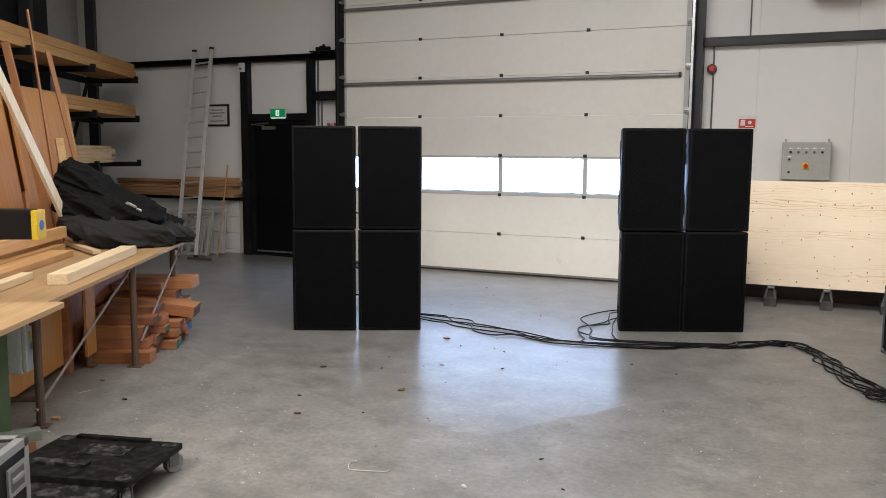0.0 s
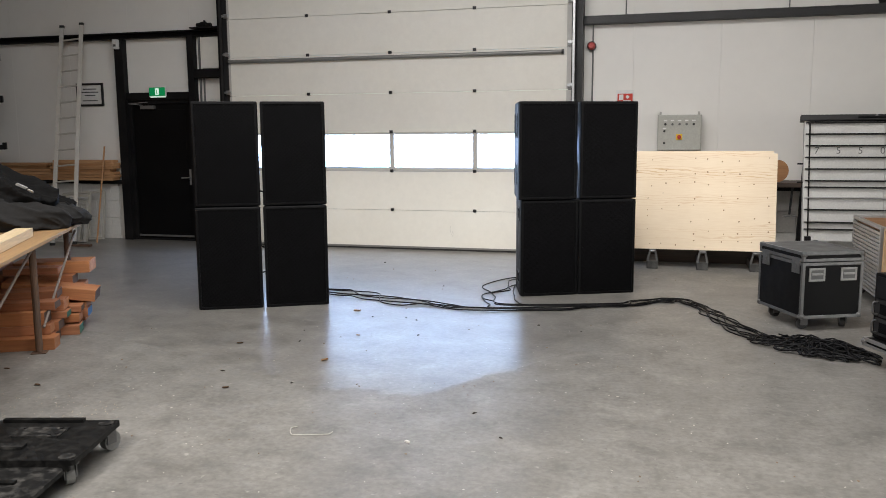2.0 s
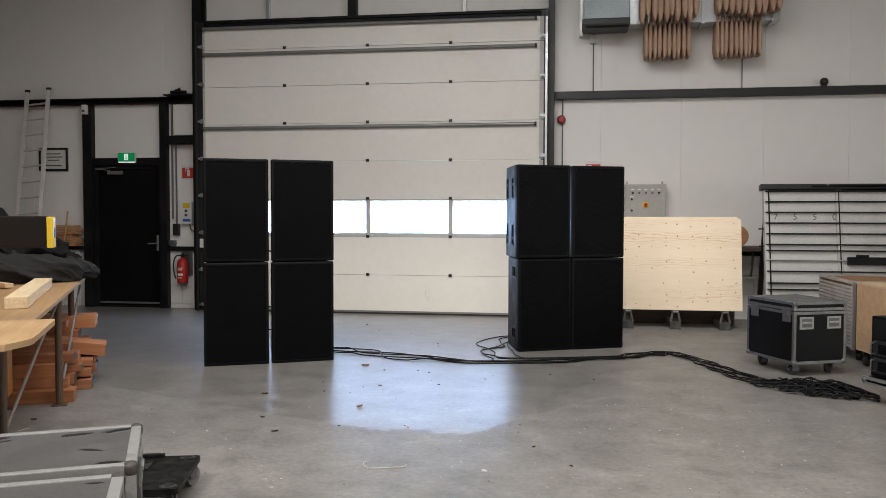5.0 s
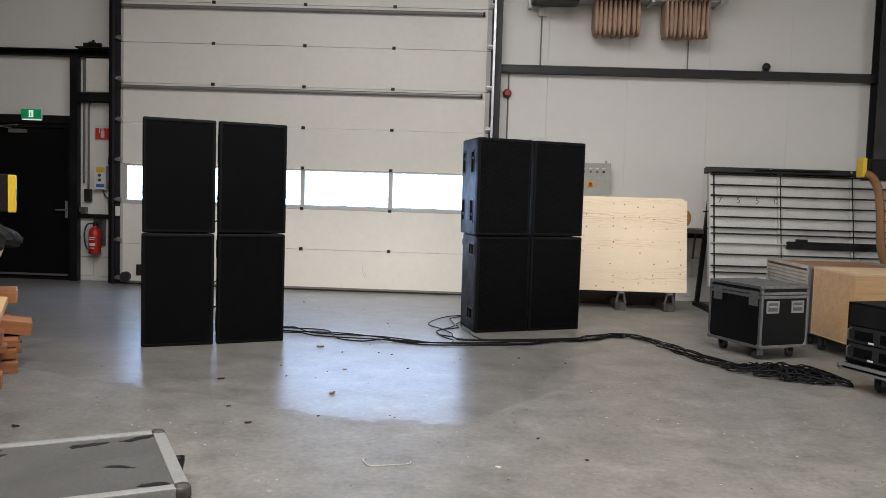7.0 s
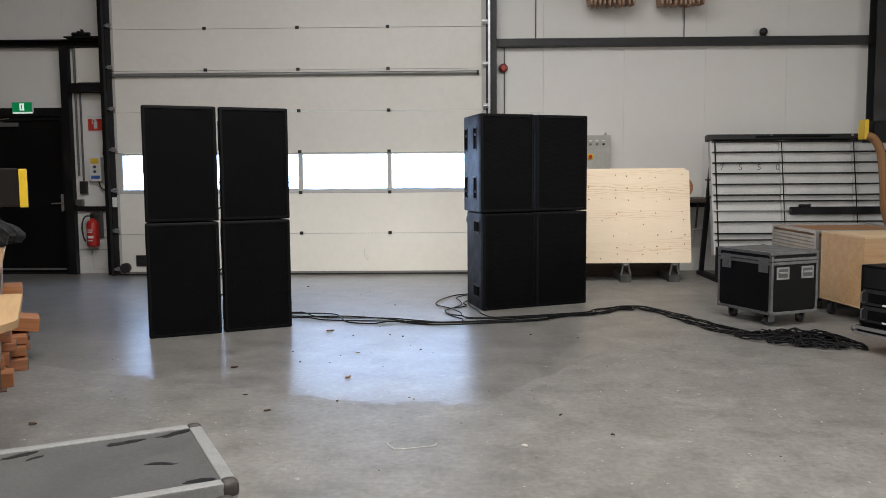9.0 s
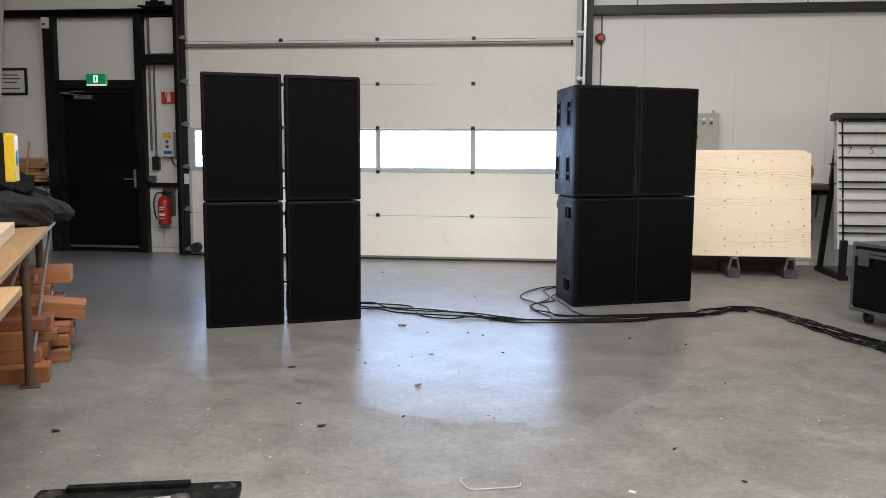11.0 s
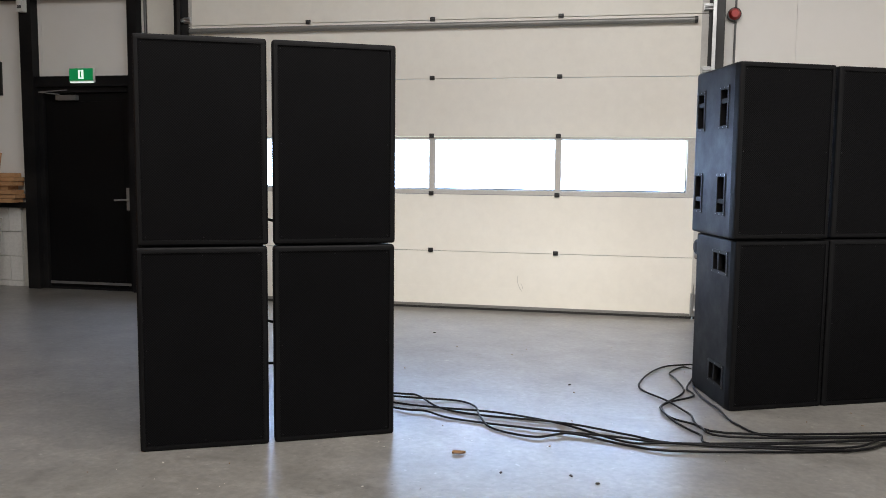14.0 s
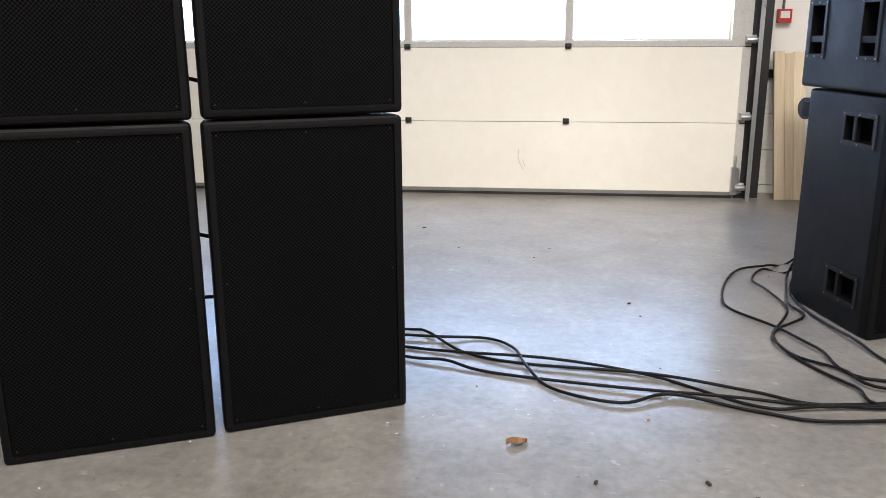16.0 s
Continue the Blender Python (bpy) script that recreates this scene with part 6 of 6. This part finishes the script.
def padded_skin(name, rolls, creases, material, parent, label, seed):
    """One soft skin over overlapping rolls, cut by sharp creases that run along them."""
    bm = B()
    seg = 56
    for k, (path, hw, hh) in enumerate(rolls):
        pts = smooth_path(path, 26)
        n = len(pts)
        rings = []
        for i, p in enumerate(pts):
            u = i / (n - 1)
            tan = (pts[min(i + 1, n - 1)] - pts[max(i - 1, 0)]).normalized()
            side = tan.cross(Vector((0, 0, 1))).normalized()
            up = side.cross(tan)
            cap = max(0.06, 1 - abs(2 * u - 1) ** 12)
            ring = []
            for j in range(seg):
                a = 2 * math.pi * j / seg
                q = p + side * (math.cos(a) * hw * cap) + up * (math.sin(a) * hh * cap)
                d = 0.04 * noise.noise(Vector((q.x * 1.6 + k + seed, q.y * 5, q.z * 4)))
                for f, amp, sharp in creases:
                    c = noise.noise(Vector((q.x * 1.3 * f + seed, q.y * 3.2 * f, (q.z + 0.55 * q.x) * 5.0 * f)))
                    d += amp * (0.5 - min(1.0, sharp * abs(c)))
                q = q + (side * math.cos(a) + up * math.sin(a)) * d * cap
                q.z = max(q.z, 0.784)
                ring.append(bm.verts.new(q))
            rings.append(ring)
        for r0, r1 in zip(rings, rings[1:]):
            for j in range(seg):
                bm.faces.new((r0[j], r0[(j + 1) % seg], r1[(j + 1) % seg], r1[j])).smooth = True
        bm.faces.new(rings[0][::-1])
        bm.faces.new(rings[-1])
    bmesh.ops.recalc_face_normals(bm, faces=bm.faces[:])
    me = bpy.data.meshes.new(name)
    bm.to_mesh(me)
    bm.free()
    raw = new("fabric_raw", me)
    mod = raw.modifiers.new("skin", "REMESH")
    mod.mode, mod.voxel_size, mod.use_smooth_shade = "VOXEL", 0.0065, True
    sm = raw.modifiers.new("soften", "SMOOTH")
    sm.factor, sm.iterations = 0.5, 2
    bpy.context.view_layer.update()
    skin = bpy.data.meshes.new_from_object(raw.evaluated_get(bpy.context.evaluated_depsgraph_get()))
    bpy.data.objects.remove(raw)
    skin.materials.clear()
    skin.materials.append(M[material])
    fab = new(name, skin)
    fab.parent = parent
    tagged(fab, label)


def tarp():
    """A black padded cover thrown over the far end of the bench: a soft grey-black underside and a creased flap on top."""
    t = thing("black_cover", "crumpled black padded fabric cover heaped on the workbench", "fabric cover", TM)
    upper = [  # path, half width, half height
        ([(-0.99, 1.84, 1.34), (-0.82, 1.84, 1.29), (-0.55, 1.87, 1.13), (-0.28, 1.9, 0.98), (-0.12, 1.94, 0.92)], 0.24, 0.15),
        ([(-0.93, 1.7, 1.19), (-0.76, 1.68, 1.12), (-0.5, 1.69, 1.01), (-0.2, 1.75, 0.92)], 0.2, 0.15),
        ([(-0.95, 2.0, 1.12), (-0.6, 2.04, 1.02), (-0.2, 2.05, 0.9), (-0.06, 2.02, 0.86)], 0.16, 0.14),
    ]
    lower = [
        ([(-0.86, 1.64, 1.03), (-0.7, 1.58, 0.96), (-0.42, 1.55, 0.89), (-0.15, 1.63, 0.87), (-0.04, 1.74, 0.86)], 0.16, 0.12),
        ([(-0.82, 1.75, 0.97), (-0.6, 1.8, 0.95), (-0.2, 1.86, 0.87), (-0.03, 1.92, 0.85)], 0.24, 0.12),
        ([(-0.3, 1.68, 0.92), (-0.1, 1.7, 0.88), (-0.01, 1.84, 0.86), (-0.01, 1.98, 0.84)], 0.12, 0.085),
    ]
    padded_skin("flap", upper, ((1.0, 0.065, 4.5), (2.1, 0.034, 4.5), (4.5, 0.014, 4.0)), "cover", t, "creased black fabric flap", 0.0)
    padded_skin("padding", lower, ((0.9, 0.036, 4.0), (2.5, 0.02, 4.5)), "cover_grey", t, "faded grey-black padded underside", 7.3)
    part("tag", span(B(), -0.03, 0.06, -0.012, 0.012, 0, 0.006, 0.002), M["label_white"], t, "small white tag", at=pose(-0.33, 1.62, 1.125, -45, 26, 45))
    part("tag", span(B(), -0.015, 0.03, -0.012, 0.012, 0, 0.006, 0.002), M["label_white"], t, "small white tag", at=pose(-0.26, 1.6, 1.085, -45, 26, 0))


tarp()

# hardwood beams stored on the floor under the bench, ends towards the hall
LOW_BEAMS = [
    (-0.5, 0.02, 0.83, 0.99, 0.0, 0.085), (-0.45, -0.02, 1.02, 1.2, 0.0, 0.075), (-0.5, 0.1, 1.24, 1.42, 0.0, 0.07), (-0.5, 0.03, 1.5, 1.64, 0.0, 0.08),
    (-0.5, -0.03, 0.92, 1.08, 0.087, 0.155), (-0.5, 0.0, 1.1, 1.26, 0.078, 0.15), (-0.5, 0.09, 1.3, 1.46, 0.082, 0.145), (-0.5, 0.12, 1.52, 1.7, 0.082, 0.15), (-0.5, 0.05, 1.75, 1.95, 0.0, 0.12),
]
HIGH_BEAMS = [
    (-0.5, -0.06, 0.95, 1.13, 0.157, 0.25), (-0.5, 0.04, 1.16, 1.32, 0.152, 0.2), (-0.5, 0.1, 1.36, 1.5, 0.152, 0.2), (-0.5, 0.11, 1.54, 1.74, 0.152, 0.2),
    (-0.5, 0.0, 1.02, 1.18, 0.252, 0.31), (-0.5, 0.015, 1.2, 1.38, 0.202, 0.285), (-0.5, 0.18, 1.5, 1.76, 0.3, 0.39), (-0.5, 0.04, 1.8, 2.04, 0.122, 0.298),
    (-0.5, -0.027, 1.8, 1.98, 0.3, 0.376), (-0.5, 0.086, 1.9, 2.16, 0.378, 0.475), (-0.5, -0.04, 1.22, 1.44, 0.287, 0.35), (-0.5, -0.1, 1.62, 1.79, 0.42, 0.47),
]
BEAMS = LOW_BEAMS + HIGH_BEAMS
ends = {2: "end_green", 7: "end_blue", 10: "end_green"}
for i, q in enumerate(BEAMS):
    tilt = 8.5 if i == 15 else 0
    t = thing("hardwood_beam", "reddish hardwood beam stored under the workbench" if i not in ends else "reddish hardwood beam with a paint-sealed end", "beam",
              TM @ pose(q[0], (q[2] + q[3]) / 2, q[4], 0, tilt, DR.uniform(-2.5, 2.5)), "hardwood beams")
    l, w2, h = q[1] - q[0], (q[3] - q[2]) / 2, q[5] - q[4]
    part("beam", span(B(), 0, l, -w2, w2, 0, h, 0.004), M["hardwood"] if i % 3 else M["hardwood_pale"], t)
    part("end_grain", span(B(), l + 0.0002, l + 0.002, -w2 + 0.005, w2 - 0.005, 0.005, h - 0.005), M[ends.get(i, "end_dark" if i % 2 else "hardwood_pale")], t, "sealed end")


def machine():
    t = thing("woodworking_machine", "green woodworking machine with a plywood table", "machine", TM)
    bm = B()
    z0, z1 = 0.757, 0.783
    out = [(-1.3, -0.903), (0.09, -0.903), (0.1, -0.93), (0.085, -1.6), (0.0, -1.76), (-1.3, -1.8)]
    lo, hi = [bm.verts.new((x, y, z0)) for x, y in out], [bm.verts.new((x, y, z1)) for x, y in out]
    bm.faces.new(lo)
    bm.faces.new(hi[::-1])
    for j in range(6):
        bm.faces.new((lo[j], hi[j], hi[(j + 1) % 6], lo[(j + 1) % 6]))
    bmesh.ops.recalc_face_normals(bm, faces=bm.faces[:])
    bmesh.ops.bevel(bm, geom=[e for e in bm.edges if abs(e.verts[0].co.z - e.verts[1].co.z) > 0.01], offset=0.012, segments=3, affect="EDGES")
    part("machine_table", bm, M["bench_ply"], t, "worn plywood table board")
    part("body", span(B(), -1.2, -0.34, -1.6, -0.61, 0.0, 0.752, 0.01), M["machine_green"], t)
    part("side_door", span(B(), -0.34, -0.325, -1.55, -0.87, 0.08, 0.7, 0.006), M["machine_dark"], t)
    part("knob", add_rod(B(), (-0.325, -0.97, 0.4), (-0.29, -0.97, 0.4), 0.02, 12), M["black_plastic"], t)
    bx = part("control_box", span(B(), -0.47, -0.27, -0.609, -0.5, 0.315, 0.735, 0.01), M["control_grey"], t, "grey control box")
    part("box_lid", span(B(), -0.269, -0.245, -0.605, -0.49, 0.325, 0.725, 0.008), M["control_grey"], bx)
    part("red_button", add_rod(B(), (-0.245, -0.53, 0.6), (-0.2, -0.53, 0.6), 0.024, 14), M["orange"], bx, "orange-red stop button")
    part("warning_mark", span(B(), -0.245, -0.242, -0.56, -0.5, 0.51, 0.55), M["yellow"], bx)
    part("lock_knob", add_rod(B(), (-0.245, -0.53, 0.46), (-0.22, -0.53, 0.46), 0.018, 12), M["galv"], bx)
    arm = part("overhead_arm", span(B(), -1.6, 0.11, -1.3, -1.2, 1.15, 1.29, 0.008), M["arm_brown"], t, "dark brown steel arm")
    yp = part("yellow_end", span(B(), 0.11, 0.138, -1.3, -1.2, 1.147, 1.287, 0.006), M["yellow"], arm, "yellow end plate")
    part("blue_mark", add_rod(B(), (0.138, -1.25, 1.215), (0.14, -1.25, 1.215), 0.024, 20), M["blue"], yp)
    part("column", add_rod(B(), (-1.45, -1.25, 0.8), (-1.45, -1.25, 1.6), 0.08, 20), M["machine_dark"], t)
    for x in (-0.4, -0.1):
        part("bolt", add_rod(B(), (x, -1.3, 1.24), (x, -1.312, 1.24), 0.012, 8), M["galv_dark"], arm)
        part("bolt", add_rod(B(), (x, -1.3, 1.18), (x, -1.312, 1.18), 0.012, 8), M["galv_dark"], arm)


machine()


def rounded_slab(x0, x1, y0, y1, z0, z1, r):
    """A flat board with rounded corners."""
    bm = B()
    out = []
    for cx, cy, a0 in ((x1 - r, y1 - r, 0), (x0 + r, y1 - r, 90), (x0 + r, y0 + r, 180), (x1 - r, y0 + r, 270)):
        for k in range(5):
            a = radians(a0 + 22.5 * k)
            out.append((cx + r * math.cos(a), cy + r * math.sin(a)))
    lo, hi = [bm.verts.new((x, y, z0)) for x, y in out], [bm.verts.new((x, y, z1)) for x, y in out]
    bm.faces.new(lo[::-1])
    bm.faces.new(hi)
    for j in range(len(out)):
        k = (j + 1) % len(out)
        bm.faces.new((lo[j], lo[k], hi[k], hi[j]))
    return bm


def board_dolly():
    t = thing("board_dolly", "scuffed black wooden dolly on grey castors", "dolly", pose(-3.2585, 2.86, 0, 0, 0, 14.5))
    deck = part("deck", rounded_slab(-0.06, 0.585, -0.42, 0.08, 0.112, 0.136, 0.014), M["dolly_black"], t)
    part("strip", span(B(), 0.03, 0.42, 0.045, 0.075, 0.136, 0.152, 0.003), M["dolly_black"], deck)
    part("strip", span(B(), 0.02, 0.3, -0.3, -0.25, 0.136, 0.15, 0.003), M["dolly_scuffed"], deck)
    hatch = part("hatch", span(B(), 0.16, 0.39, -0.15, -0.03, 0.1355, 0.143, 0.002), M["dolly_scuffed"], deck)
    for x, y in ((0.19, -0.05), (0.36, -0.05), (0.34, -0.13), (0.37, -0.12)):
        part("bolt", add_rod(B(), (x, y, 0.143), (x, y, 0.147), 0.009, 8), M["steel_black"], hatch)
    for x, y in ((-0.015, 0.035), (0.535, 0.035), (-0.015, -0.375), (0.535, -0.375)):
        part("corner_plate", add_rod(B(), (x, y, 0.135), (x, y, 0.1385), 0.036, 18), M["dolly_scuffed"], deck)
    part("skirt", span(B(), 0.02, 0.56, -0.42, -0.4, 0.085, 0.112, 0.003), M["dolly_black"], t)
    low = part("lower_deck", rounded_slab(0.12, 0.55, -0.74, -0.42, 0.085, 0.105, 0.04), M["dolly_scuffed"], t, "lower deck with white scuffs")
    part("strip", span(B(), 0.16, 0.42, -0.6, -0.57, 0.104, 0.116, 0.003), M["dolly_black"], low)
    caster(t, 0.5, -0.66, 0.036, 0.086, 20, "wheel_grey")
    caster(t, 0.2, -0.66, 0.036, 0.086, -30, "wheel_grey")
    for x, y, a in ((0.06, 0.02, 20), (0.535, 0.03, -25), (0.06, -0.36, -30), (0.535, -0.36, 35)):
        caster(t, x, y, 0.047, 0.111, a, "wheel_grey")


board_dolly()
t = thing("machine_rail", "short grey-green steel rail on a wooden block", "rail", pose(-3.617, 2.933, 0, 0, 0, 59))
part("rail", span(B(), -0.3, 0.06, -0.04, 0.04, 0.06, 0.115, 0.006), M["rail_green"], t)
part("block", span(B(), -0.16, 0.03, -0.045, 0.03, 0.0, 0.06, 0.004), M["hardwood"], t, "brown wooden block")
flight_case("worn grey flight case with scuffed aluminium edges", pose(-2.173, 1.537, 0, 0, 0, 117.3), 0.485, 0.52, 0.0, 0.582, 0.18, "case_black", False, True, ((0.385, 0.465),))
flight_case("second worn grey flight case standing beside the first", pose(-1.96, 1.048, 0, 0, 0, 116.5), 0.47, 0.52, 0.0, 0.578, 0.18, "case_black", False, True, ((0.375, 0.455),))

# ---- pieces of the wall: panels and blocks ----
def wall_panels():
    cols = []
    x = XL - 0.5
    while x < XR:
        cols.append((x, min(x + 1.0, XR)))
        x += 1.0
    for x0, x1 in cols:
        for z0, z1 in ((0.862, 2.868), (2.872, ROOF)):
            cuts = [(x0, x1)]
            holes = []
            if z0 < 2:
                holes += [(DX0, DX1)]
            else:
                holes += [(DX0, DX0 + 0.001), (DX1 - 0.001, DX1)]
            for h0, h1 in holes:
                cuts = [c for a, b in cuts for c in ((a, min(b, h0)), (max(a, h1), b)) if c[1] - c[0] > 0.02]
            for a, b in cuts:
                za = z0
                if z0 > 2 and b > DX0 and a < DX1 - 0.02:
                    za = 3.94
                segs = [(a, b, za)]
                if z0 < 2 and b > PX0 and a < PX1:
                    segs = [(a, min(b, PX0), za), (max(a, PX0), min(b, PX1), 2.1), (max(a, PX1), b, za)]
                for c, d, zz in segs:
                    if d - c > 0.02:
                        part("panel", span(B(), c + 0.0008, d - 0.0008, WALL, WALL + 0.05, zz, z1, 0.0012), M["panel"], wall_north)


wall_panels()


def plinth_blocks():
    meshes = {}
    for (a, b) in ((XL - 0.2, -7.91), (-6.6, -6.13), (-1.19, 3.39)):
        for r in range(4):
            z0, z1 = (0, 0.06, 0.31, 0.56)[r], (0.057, 0.306, 0.556, 0.805)[r]
            x = a - (0.25 if r % 2 else 0)
            while x < b:
                c, d = max(x, a), min(x + 0.5, b)
                if d - c > 0.03:
                    key = (round(d - c, 3), r)
                    if key not in meshes:
                        bm = span(B(), 0.002, d - c - 0.002, 0, 0.03, 0.001, z1 - z0, 0.004)
                        bm.normal_update()
                        me = bpy.data.meshes.new("block")
                        bm.to_mesh(me)
                        bm.free()
                        me.materials.append(M["block"])
                        meshes[key] = me
                    ob = new("block", meshes[key])
                    ob.parent = plinth
                    ob.matrix_basis = pose(c, WALL - 0.0, z0)
                x += 0.5


plinth_blocks()
